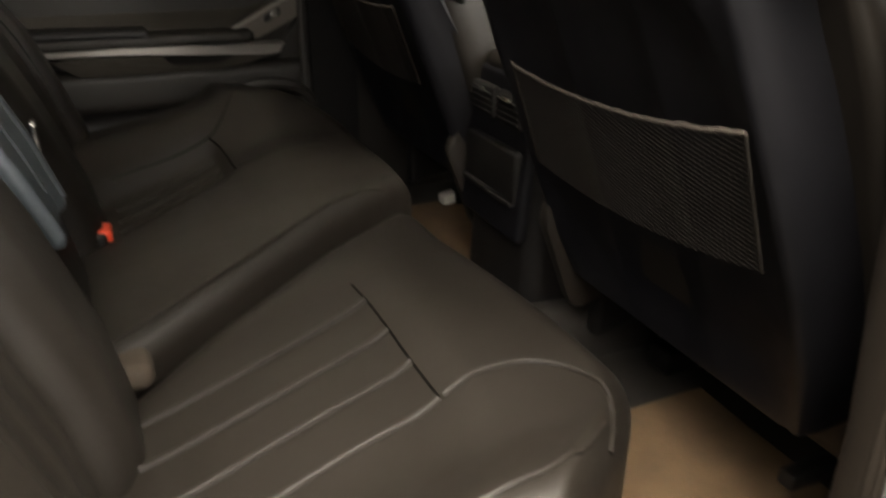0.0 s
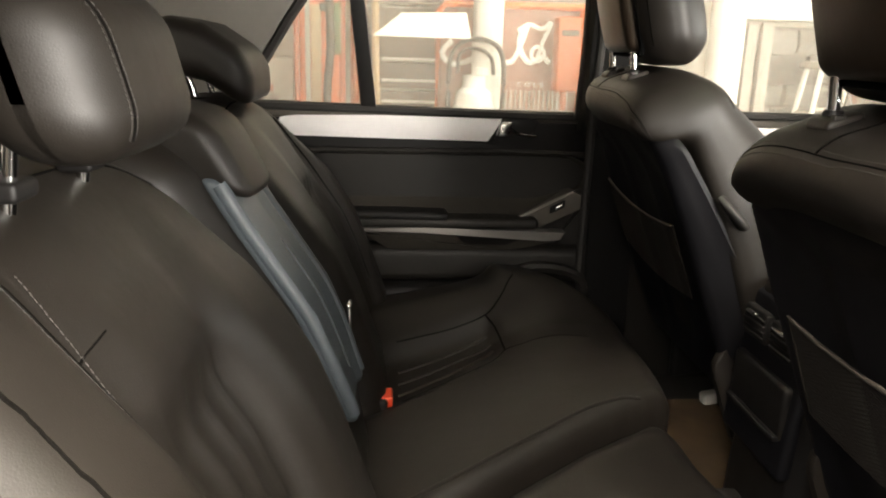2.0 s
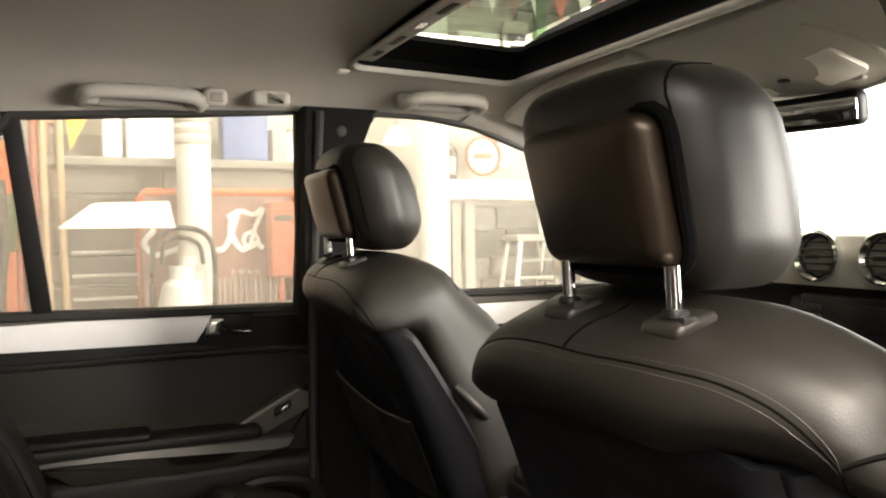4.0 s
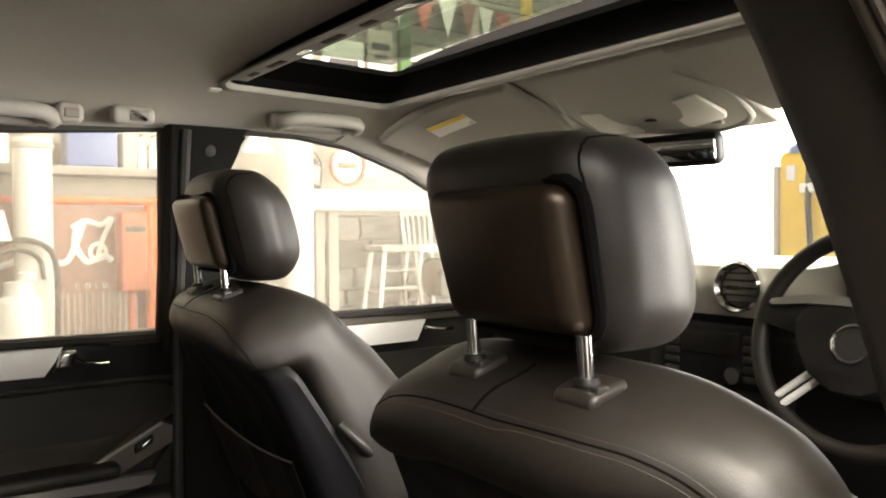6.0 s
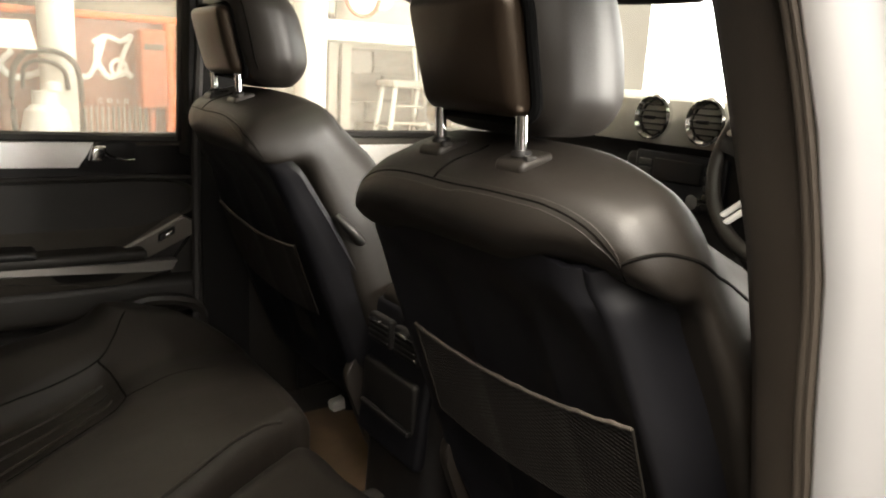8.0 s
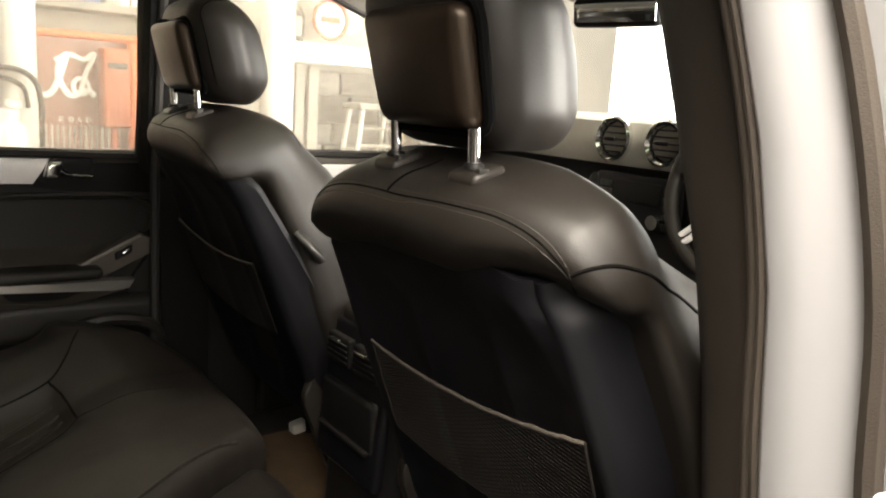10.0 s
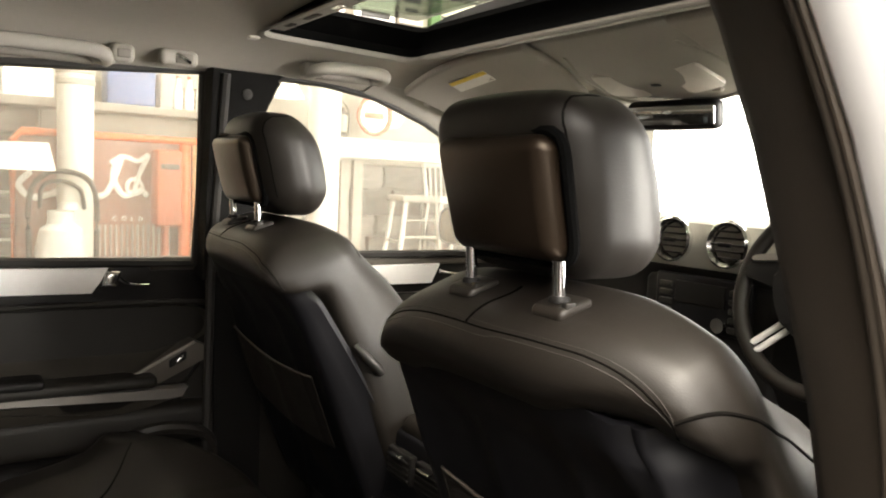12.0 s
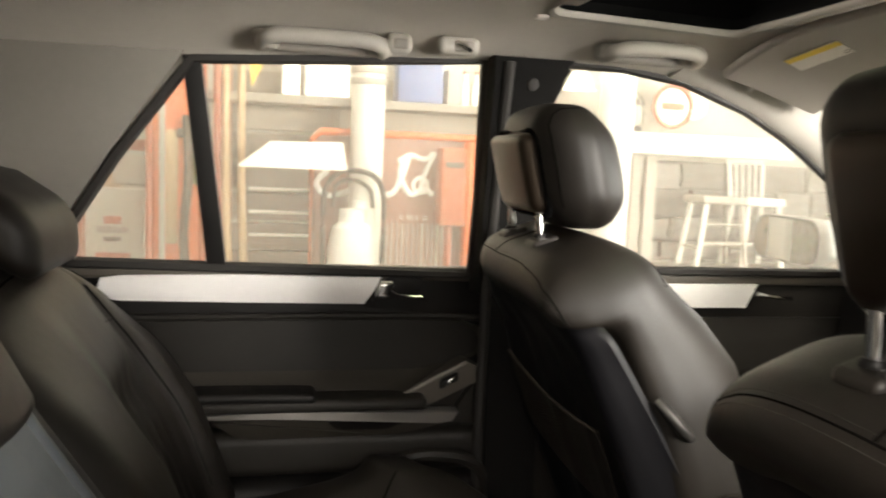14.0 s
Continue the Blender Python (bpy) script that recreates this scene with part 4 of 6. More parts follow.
def rear_cushion(y0, y1, label, lift, outer):
    half = (y1 - y0) / 2
    mid = (y0 + y1) / 2

    def split(wx):
        """The joint between the two cushions runs aslant."""
        return 0.27 * min(1.0, max(0.0, (wx + 0.45) / 0.45))

    def shape(x, y, z):
        wx = x - 0.25
        wy = y + mid
        wy += split(wx) * ((wy - y0) / (y1 - y0) if outer < 0 else (y1 - wy) / (y1 - y0))
        if z > 0:
            if outer < 0:
                off = (wy + 0.345) / (0.175 + 0.10 * split(wx))
                well = 0.022 * math.exp(-(abs(off) ** 6)) * smooth(-0.09, -0.17, wx) * smooth(-0.56, -0.5, wx)
            else:
                # the far seat's hollow runs out to a point between roll and door bolster
                inside = 0.375 + 0.70 * (wx + 0.20)
                well = 0.024 * smooth(inside - 0.05, inside + 0.04, wy) * smooth(0.545 + 0.2 * (wx + 0.2), 0.49 + 0.2 * (wx + 0.2), wy) * smooth(-0.185, -0.235, wx)
                well -= 0.012 * smooth(0.10, 0.0, abs(wx + 0.09)) * smooth(0.30, 0.42, wy)
            z += cushion_top(wx) - 0.70 + lift(wy) - well
        return (x + (0.035 * math.cos(max(-1.5, min(1.5, (wy - outer * 0.40) / 0.22))) if x > 0.2 else 0) - 0.15 * smooth(0.46, 0.67, abs(wy)) * smooth(-0.05, 0.29, x), wy - mid, z)

    n = max(16, int(half * 2 / 0.008))
    body = part("cushion", rbox((-0.25, mid, 0.585), (0.29, half, 0.115), 0.055 if outer < 0 else 0.042, (44, n, 3), 4, shape), LEATHER, bench, label, sharp=75)
    part("cushion_base", rbox((-0.25, mid, 0.505), (0.26, half - 0.03, 0.035), 0.01, 2, 2), PLASTIC, bench)
    return body, body


cr, body_r = rear_cushion(-0.665, -0.185, "pleated black leather rear seat cushion", lambda y: 0.03 * smooth(-0.52, -0.64, y) + 0.012, -1)
cl, body_l = rear_cushion(-0.18, 0.685, "black leather rear seat cushion with a raised middle", lambda y: 0.018 * smooth(0.40, 0.12, y) + 0.07 * smooth(0.44, 0.60, y) + 0.025, 1)
for k in range(4):
    piping(body_r, [(-0.142, -0.192 - 0.0775 * k, 0.71), (-0.24, -0.216 - 0.0735 * k, 0.69), (-0.36, -0.242 - 0.0735 * k, 0.66), (-0.44, -0.258 - 0.0735 * k, 0.65)], cr, 0.0042)
piping(body_r, [(-0.136, -0.424, 0.71), (-0.081, -0.42, 0.725), (-0.025, -0.431, 0.728), (0.009, -0.478, 0.728), (0.012, -0.54, 0.728), (0.0, -0.60, 0.725)], cr, 0.0036)
piping(body_r, [(-0.30, -0.625, 0.74), (-0.163, -0.612, 0.74), (-0.098, -0.602, 0.741), (-0.011, -0.556, 0.731)], cr, 0.0028)
seam("well_seam", body_r, [(-0.145, -0.15, 0.711), (-0.14, -0.20, 0.708), (-0.139, -0.279, 0.706), (-0.139, -0.35, 0.704), (-0.138, -0.424, 0.704)], cr, 0.002, stitches=False)
piping(body_l, [(-0.45, -0.155, 0.72), (-0.25, -0.04, 0.75), (-0.1, 0.05, 0.76), (-0.02, 0.095, 0.74)], cl)
seam("side_seam", body_l, [(-0.42, 0.228, 0.70), (-0.334, 0.29, 0.70), (-0.26, 0.338, 0.71), (-0.205, 0.38, 0.72)], cl, 0.002, stitches=False)
seam("side_seam", body_l, [(-0.42, 0.475, 0.70), (-0.308, 0.50, 0.71), (-0.225, 0.517, 0.74), (-0.19, 0.545, 0.77), (-0.155, 0.59, 0.80)], cl, 0.002, stitches=False)
seam("well_seam", body_l, [(-0.205, 0.38, 0.72), (-0.208, 0.42, 0.72), (-0.215, 0.47, 0.73), (-0.225, 0.517, 0.74)], cl, 0.0024, stitches=False)
seam("front_crease", body_l, [(-0.205, 0.38, 0.72), (-0.14, 0.385, 0.74), (-0.08, 0.385, 0.74), (-0.03, 0.38, 0.735)], cl, 0.0016, stitches=False)
for k in range(3):
    piping(body_l, [(-0.225, 0.415 + 0.032 * k, 0.70), (-0.31, 0.355 + 0.045 * k, 0.69), (-0.42, 0.285 + 0.06 * k, 0.68)], cl, 0.003)


def rear_back(yc, half, label, mat=LEATHER, headrest="up", outer=0):
    top = 1.205 if headrest != "middle" else 1.20

    def shape(x, y, z):
        wz = z + 0.90
        a = abs(y) / half
        bx = back_x(wz)
        if x > 0:
            relief = -0.012 * a**2
            if outer:
                u = y * outer  # towards the door
                low = smooth(1.06, 0.99, wz)
                relief = 0.034 * smooth(0.128, 0.175, u) * smooth(1.2, 1.02, wz) + 0.030 * smooth(-0.04, -0.13, u) * smooth(1.20, 1.05, wz)
                relief += 0.014 * smooth(1.17, 1.08, wz) * (1 - low) * smooth(0.15, 0.05, abs(u - 0.02))
                hollow = low * smooth(0.135, 0.10, u) * smooth(-0.085, -0.045, u)
                relief += (0.006 * (1 - abs(math.sin((u - 0.01) / 0.046 * math.pi))) ** 1.2 - 0.014) * hollow
                relief -= 0.006 * math.exp(-(((u - 0.145) / 0.006) ** 2))
            nx = bx + relief + (x - 0.07)
        else:
            nx = bx - 0.14 + (x + 0.07)
        wz -= 0.05 * a**3 * smooth(1.0, 1.2, wz) * (1 if outer else 0.3)
        return (nx, yc + y, wz)

    n = max(12, int(half * 2 / 0.008)) if outer else 12
    body = part("backrest", rbox((0, 0, 0), (0.07, half, top - 0.90), 0.05, (3, n, 34), 4, shape), mat, bench, label, sharp=75)
    ob = body
    if outer:
        seam("bolster_seam", body, [(back_x(z) + 0.02, yc + outer * 0.145, z) for z in (1.165, 1.10, 1.03, 0.95, 0.88, 0.80)], ob, 0.0020, stitches=True, offset=0.007, side=(0, 1, 0))
        seam("cross_seam", body, [(back_x(1.10) + 0.02, yc + outer * 0.145, 1.102), (back_x(1.10) + 0.02, yc + outer * 0.10, 1.108)], ob, 0.0011, stitches=False)
        seam("side_seam", body, [(back_x(z) + 0.03, yc + outer * (0.243 - 0.015 * smooth(1.0, 1.15, z)), z) for z in (1.13, 1.09, 1.05, 0.98, 0.90)], ob, 0.0018, stitches=False)
        seam("edge_seam", body, [(-0.70, yc - 0.22, 1.15), (-0.72, yc - 0.15, 1.19), (-0.73, yc, 1.20), (-0.72, yc + 0.15, 1.19), (-0.70, yc + 0.22, 1.15)], ob, 0.0018, stitches=False)
    hx = -0.735
    if headrest == "up":
        h = part("headrest", rbox((hx + 0.065, yc - 0.012, 1.285), (0.055, 0.120, 0.066), 0.045, (5, 12, 8), 4, lambda x, y, z: (x - 0.25 * z - 0.9 * y * y * (x > 0), y, z)), LEATHER, ob, sharp=75)
        seam("headrest_seam", h, [(hx + 0.13, yc - 0.09, 1.23), (hx + 0.12, yc - 0.09, 1.29), (hx + 0.07, yc - 0.09, 1.35), (hx + 0.02, yc - 0.09, 1.35)], ob, 0.0018, offset=0.004, side=(0, 1, 0))
        z0, z1 = 1.18, 1.25
    elif headrest == "folded":
        h = part("headrest", rbox((-0.765, yc, 1.285), (0.085, 0.13, 0.05), 0.038, (6, 12, 5), 4, lambda x, y, z: (x, y, z - 0.45 * max(0.0, x) - 0.2 * x)), LEATHER, ob, sharp=75)
        z0, z1 = 1.17, 1.28
        hx = -0.80
    else:
        h = part("headrest", rbox((-0.69, yc, 1.168), (0.050, 0.094, 0.054), 0.026, (5, 10, 6), 5, lambda x, y, z: (x - 0.55 * z + 0.012 * (1 - (y / 0.094) ** 2) * (x > 0), y * (1 - 1.2 * max(0.0, -z)), z - 0.25 * max(0.0, x))), LEATHER, ob, sharp=75)
        return ob
    for k in (-1, 1):
        part("post", tube([(hx + 0.02, yc + k * 0.07, z0), (hx + 0.028 - (0.04 if headrest == "folded" else 0), yc + k * 0.07, z1)], 0.006, 10), CHROME, ob, "chrome headrest post")
        part("post_guide", rbox((hx + 0.02, yc + k * 0.07, 1.198), (0.016, 0.02, 0.008), 0.005, 1, 2), PLASTIC, ob)
    return ob


rear_back(-0.43, 0.275, "black leather rear backrest with raised headrest", outer=-1)
middle = rear_back(0.005, 0.150, "black leather middle backrest with low headrest", LEATHER, "middle")
rear_back(0.44, 0.275, "black leather rear backrest with tilted headrest", headrest="folded", outer=1)
panel_half = lambda z: 0.098 * (1 - 0.16 * smooth(0.90, 0.78, z))
panel = part("armrest_panel", rbox((0, 0, 0), (0.014, 0.098, 0.176), 0.013, (2, 12, 12), 4, lambda x, y, z: (back_x(z + 0.962) + 0.004 + x - (0.007 * smooth(0.075, 0.055, abs(y)) if x > 0 else 0), y / 0.098 * panel_half(z + 0.962) + 0.006, z + 0.962)), LEATHER_GREY, middle, "grey padded armrest panel")
for k in (-1, 1):
    part("edge_roll", tube([(back_x(z) + 0.012, 0.006 + k * (panel_half(z) - 0.008), z) for z in np.linspace(1.128, 0.800, 12)], 0.011, 10), LEATHER_GREY, panel)
part("fold", tube([(back_x(z) + 0.0125, 0.030 - 0.02 * (1.05 - z), z) for z in np.linspace(1.03, 0.83, 8)], [0.001, 0.002, 0.0025, 0.0025, 0.0025, 0.0025, 0.002, 0.001], 8), LEATHER_GREY, panel)

# belts
belt = thing("seat_belt", (-0.5, 0.13, 0.65), "black middle seat belt with a steel tongue", "seat belt")
line = [(back_x(z) + 0.012, 0.118 + 0.03 * (1.15 - z), z) for z in np.linspace(1.14, 0.88, 10)]
part("webbing", tube(line, 0.018, 8, flat=0.12, up=(1, 0, 0.3)), BELT, belt)
part("tongue", rbox((back_x(0.873) + 0.02, 0.135, 0.873), (0.005, 0.016, 0.024), 0.004, 1, 2), CHROME, belt, "steel belt tongue")
buckle = thing("belt_buckle", (-0.44, 0.23, 0.63), "black belt buckle with a red button", "belt buckle", "belt buckles")
part("body", rbox((-0.452, 0.212, 0.668), (0.016, 0.030, 0.03), 0.008, 2, 3), PLASTIC, buckle)
part("button", rbox((-0.440, 0.209, 0.690), (0.012, 0.022, 0.010), 0.004, 1, 2), RED, buckle, "red release button")
strap = thing("belt_stalk", (-0.47, -0.13, 0.60), "brown cloth belt stalk tucked behind the cushion", "belt stalk", "belt buckles")
part("stalk", rbox((-0.435, -0.17, 0.660), (0.03, 0.03, 0.018), 0.015, 3, 4), BROWN_CLOTH, strap)


# ---- middle console, dashboard, wheel ----
console = thing("centre_console", (0.3, 0.05, 0.5), "black centre console with rear air vents", "console")
part("body", rbox((0.52, 0.04, 0.70), (0.34, 0.115, 0.20), 0.03, (8, 5, 5), 3, lambda x, y, z: (x + 0.05 * z, y, z)), PLASTIC, console)
part("arm_pad", rbox((0.38, 0.04, 0.925), (0.19, 0.10, 0.03), 0.025, (6, 4, 2), 3), LEATHER, console)
part("rear_face", rbox((0.185, 0.05, 0.80), (0.012, 0.105, 0.13), 0.010, (2, 4, 4), 2, lambda x, y, z: (x + 0.10 * z, y, z)), SHELL, console)
for y in (0.005, 0.095):
    v = part("air_vent", rbox((0.176, y, 0.878), (0.008, 0.038, 0.026), 0.005, 1, 2), PLASTIC, console)
    for k in range(4):
        part("slat", rbox((0.168, y, 0.862 + 0.010 * k), (0.003, 0.034, 0.0014), 0.001, 1, 1), DARK_METAL, v)
    part("vent_tab", rbox((0.163, y, 0.897), (0.005, 0.016, 0.003), 0.002, 1, 2), CHROME, v, "chrome vent slider")
part("ash_drawer", rbox((0.172, 0.05, 0.775), (0.010, 0.088, 0.045), 0.008, 1, 2), PLASTIC, console)
part("drawer_lip", rbox((0.160, 0.05, 0.735), (0.006, 0.084, 0.005), 0.003, 1, 2), PLASTIC, console)

dash = thing("dashboard", (1.05, 0, 0.7), "pale beige grey dashboard with round chrome air vents", "dashboard")


def dash_ring(y):
    hood = 0.045 * math.exp(-(((y + 0.40) / 0.16) ** 4))
    bow = 0.05 * (abs(y) / 0.7) ** 2
    front = 0.80 + bow
    pts = [(1.38, 1.20), (1.25, 1.262), (1.05, 1.292 + hood * 0.4), (0.93, 1.296 + hood), (0.85 - hood, 1.292 + hood), (0.81 - hood, 1.280 + hood * 0.8), (front + 0.005, 1.262), (front, 1.24), (front + 0.005, 1.20), (front + 0.03, 1.175), (front + 0.035, 1.13), (front + 0.02, 1.0), (front + 0.10, 0.86), (1.38, 0.80)]
    return [(x, y, z) for x, z in pts]


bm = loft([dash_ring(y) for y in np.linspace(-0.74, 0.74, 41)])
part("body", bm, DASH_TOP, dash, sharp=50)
bm = loft([[(x + 0.80 + 0.05 * (abs(y) / 0.7) ** 2, y, z) for x, z in ((0.006, 1.190), (0.018, 1.174), (0.024, 1.13), (0.010, 1.0), (0.086, 0.87), (0.12, 0.88), (0.05, 1.0), (0.06, 1.15))] for y in np.linspace(-0.735, 0.735, 31)])
part("lower_fascia", bm, PLASTIC, dash, "black lower fascia", sharp=50)
part("lower_panel", rbox((0.86, 0.0, 1.03), (0.05, 0.16, 0.14), 0.02, (2, 4, 4), 3), PLASTIC, dash)
radio = part("radio", rbox((0.806, 0.0, 1.12), (0.008, 0.115, 0.055), 0.005, 1, 2), SHELL, dash, "black radio with buttons")
part("display", rbox((0.796, 0.0, 1.14), (0.003, 0.06, 0.022), 0.002, 1, 2), PLASTIC, radio)
for k in range(5):
    for j in (-1, 1):
        part("button", rbox((0.796, j * 0.085, 1.08 + 0.018 * k), (0.004, 0.016, 0.006), 0.003, 1, 2), DARK_METAL, radio)
part("dial", lathe([(0.0, 0.012), (0.015, 0.012), (0.017, 0.0)], (0.80, -0.05, 1.085), (-1, 0, 0), 20), CHROME, radio)
for y in (0.077, -0.057):
    c = (0.802, y, 1.244)
    v = part("air_vent", lathe([(0.037, -0.02), (0.046, 0.0), (0.0475, 0.012), (0.043, 0.016), (0.0365, 0.010), (0.036, -0.02)], c, (-1, 0, 0.05), 32), CHROME, dash, "round chrome air vent ring")
    part("vent_cup", lathe([(0.0, -0.012), (0.036, -0.012), (0.036, 0.004), (0.0365, -0.02)], c, (-1, 0, 0.05), 28), PLASTIC, v)
    for k in range(-2, 3):
        w = math.sqrt(0.034**2 - (0.013 * k) ** 2)
        part("slat", rbox((0.793, y, 1.244 + 0.013 * k), (0.006, w, 0.0018), 0.0012, 1, 1), DARK_METAL, v)
    part("vent_tab", rbox((0.784, y, 1.244), (0.004, 0.014, 0.004), 0.002, 1, 2), PLASTIC, v)
cluster = part("instrument_cluster", rbox((0.80, -0.40, 1.265), (0.02, 0.15, 0.045), 0.02, (2, 6, 3), 3), SHELL, dash, "dark instrument cluster with round dials")
for y in (-0.33, -0.47):
    dial = part("dial", lathe([(0.047, 0.0), (0.050, 0.006), (0.046, 0.008), (0.044, 0.002), (0.0, 0.001)], (0.78, y, 1.265), (-1, 0, 0.15), 32), CHROME, cluster)
    part("dial_face", lathe([(0.043, 0.002), (0.0, 0.003)], (0.779, y, 1.265), (-1, 0, 0.15), 24), PLASTIC, dial)
    part("needle", tube([(0.774, y, 1.265), (0.774, y + 0.025, 1.285)], 0.0015, 4), RED, dial)
    for k in range(12):
        a = radians(-40 + 260 * k / 11)
        part("tick", tube([(0.775, y + 0.034 * math.cos(a), 1.265 + 0.034 * math.sin(a)), (0.775, y + 0.039 * math.cos(a), 1.265 + 0.039 * math.sin(a))], 0.0012, 4), WHITE_LABEL, dial)

dash.location.z += 0.017

wheel = thing("steering_wheel", (0.71, -0.322, 1.15), "black leather steering wheel with silver spokes", "steering wheel")
WM = Matrix.Translation((0.706, -0.322, 1.206)) @ Matrix.Rotation(radians(17), 4, "Y") @ Matrix.Scale(1.106, 4)


def wp(a, b, c=0.0):
    """On the wheel: a across, b up, c towards the driver."""
    return tuple(WM @ Vector((-c, a, b)))


R = 0.146
part("rim", tube([wp(R * math.cos(t), R * math.sin(t)) for t in np.linspace(0, 2 * math.pi, 49)[:-1]], 0.0135, 12, closed=True, up=(1, 0, 0)), LEATHER, wheel)
part("hub", prism(rounded([(-0.085, 0.035), (0.085, 0.035), (0.075, -0.02), (0.04, -0.075), (-0.04, -0.075), (-0.075, -0.02)], 0.03, 6), wp, -0.02, 0.028, 0.012), PLASTIC, wheel)
part("badge_ring", tube([wp(0.024 * math.cos(t), 0.024 * math.sin(t) - 0.012, 0.030) for t in np.linspace(0, 2 * math.pi, 33)[:-1]], 0.003, 8, closed=True, up=(1, 0, 0)), CHROME, wheel, "round chrome badge ring")
part("badge_disc", prism([(0.021 * math.cos(t), 0.021 * math.sin(t) - 0.012) for t in np.linspace(0, 2 * math.pi, 25)[:-1]], wp, 0.026, 0.0305, 0.001), DARK_METAL, wheel)
part("hub_trim", prism(rounded([(-0.125, 0.040), (-0.07, 0.050), (0.07, 0.050), (0.125, 0.040), (0.125, 0.031), (0.07, 0.038), (-0.07, 0.038), (-0.125, 0.031)], 0.004), wp, 0.0, 0.026, 0.003), SATIN, wheel, "pale trim bar across the hub")
for k in (-1, 1):
    part("spoke", prism(rounded([(k * 0.07, 0.038), (k * 0.138, 0.030), (k * 0.138, 0.008), (k * 0.075, -0.005)], 0.008), wp, -0.008, 0.016, 0.004), PLASTIC, wheel)
    for m in (0, 1):
        part("lower_spoke", tube([wp(k * (0.045 + 0.012 * m), -0.060 - 0.006 * m + 0.014 * m, 0.008), wp(k * (0.094 + 0.008 * m), -0.103 + 0.012 * m, 0.004)], 0.0055, 8), ALU, wheel, "silver lower spoke")
    part("stalk", tube([wp(k * 0.04, -0.002, -0.05), wp(k * 0.105, 0.004, -0.035)], [0.006, 0.007], 8), PLASTIC, wheel)
    part("stalk_tip", tube([wp(k * 0.092, 0.003, -0.038), wp(k * 0.108, 0.004, -0.034)], 0.0075, 8), CHROME, wheel)
part("column", tube([wp(0, -0.02, -0.02), wp(0, -0.03, -0.30)], [0.05, 0.06], 16), PLASTIC, wheel)


# ---- fittings under the roof ----
def grab_handle(x0, x1, y, z, label):
    g = thing("grab_handle", ((x0 + x1) / 2, y, z), label, "grab handle", "grab handles")
    half = [(0.0, 0.014, 0.0), (0.002, -0.008, 0.0), (0.010, -0.034, 0.004), (0.035, -0.044, 0.008)]
    pts = bez([(x0 + a, y + b, z + c) for a, b, c in half] + [((x0 + x1) / 2, y - 0.045, z + 0.009)] + [(x1 - a, y + b, z + c) for a, b, c in half[::-1]], 6)
    part("grip", tube(pts, 0.0115, 12, flat=1.2), BEIGE, g)
    for x in (x0 + 0.008, x1 - 0.008):
        part("mount", rbox((x, y + 0.01, z + 0.006), (0.024, 0.02, 0.016), 0.011, 2, 3), BEIGE, g)
    # Darker plate stands in for the shaded hollow behind the grip.
    part("recess", rbox(((x0 + x1) / 2, y + 0.015, z + 0.004), ((x1 - x0) / 2 - 0.015, 0.010, 0.016), 0.009, (4, 1, 2), 3), TRACK, g)
    return g


grab_handle(-0.412, -0.206, 0.600, 1.560, "beige folding grab handle over the rear window")
grab_handle(0.200, 0.378, 0.588, 1.581, "beige folding grab handle over the front window")
hk = thing("coat_hook", (-0.075, 0.60, 1.575), "small beige oval coat hook with a chrome catch", "coat hook")
part("base", rbox((-0.075, 0.600, 1.577), (0.038, 0.014, 0.016), 0.012, (4, 2, 2), 4), BEIGE, hk)
part("hollow", rbox((-0.066, 0.589, 1.576), (0.018, 0.005, 0.010), 0.0045, 2, 3), TRACK, hk)
part("hook", tube(bez([(-0.080, 0.586, 1.582), (-0.070, 0.577, 1.576), (-0.056, 0.584, 1.570)], 5), 0.0045, 8), CHROME, hk)
lamp = thing("reading_lamp", (-0.18, 0.60, 1.573), "small oval beige reading lamp", "reading lamp")
part("housing", rbox((-0.18, 0.602, 1.574), (0.023, 0.016, 0.018), 0.013, (3, 2, 3), 4), BEIGE, lamp)
part("lens", rbox((-0.178, 0.588, 1.573), (0.013, 0.004, 0.009), 0.0038, 2, 3), TRACK, lamp)


def sun_visor(s, label):
    v = thing("sun_visor", (0.55, s * 0.38, 1.60), label, "sun visor", "sun visors")

    def place(u, w, d):
        x, y = u, s * w
        return (x, y, roof_z(x, y) - 0.012 - d - 0.03 * smooth(0.42, 0.70, x))

    def bent(x, y, z):
        u = 0.545 + x + 0.10 * max(0.0, -y - 0.10) * (1 if x > 0 else 0.2)
        w = 0.385 + y + 0.35 * max(0.0, x) * smooth(0.0, -0.2, y)
        p = place(u, w, 0.008)
        return (p[0], p[1], p[2] - z)

    part("panel", rbox((0, 0, 0), (0.105, 0.215, 0.009), 0.0085, (8, 14, 1), 3, bent), VISOR, v, sharp=60)
    part("pivot", tube([place(0.50, 0.58, 0.006), place(0.52, 0.62, 0.0)], 0.008, 8), BEIGE, v)
    if s > 0:
        lb = part("warning_label", prism([(0.489, 0.352), (0.489, 0.482), (0.530, 0.490), (0.530, 0.360)], place, 0.0172, 0.0180, 0), WHITE_LABEL, v, "white warning label with yellow stripe")
        part("stripe", prism([(0.489, 0.352), (0.489, 0.482), (0.502, 0.485), (0.502, 0.355)], place, 0.0180, 0.0186, 0), YELLOW_LABEL, lb)
        for k in range(4):
            u = 0.506 + 0.0058 * k
            part("text_bar", prism([(u, 0.36), (u, 0.465 - 0.012 * (k % 2)), (u + 0.003, 0.465 - 0.012 * (k % 2)), (u + 0.003, 0.36)], place, 0.0180, 0.0184, 0), GREYWOOD, lb)
    return v


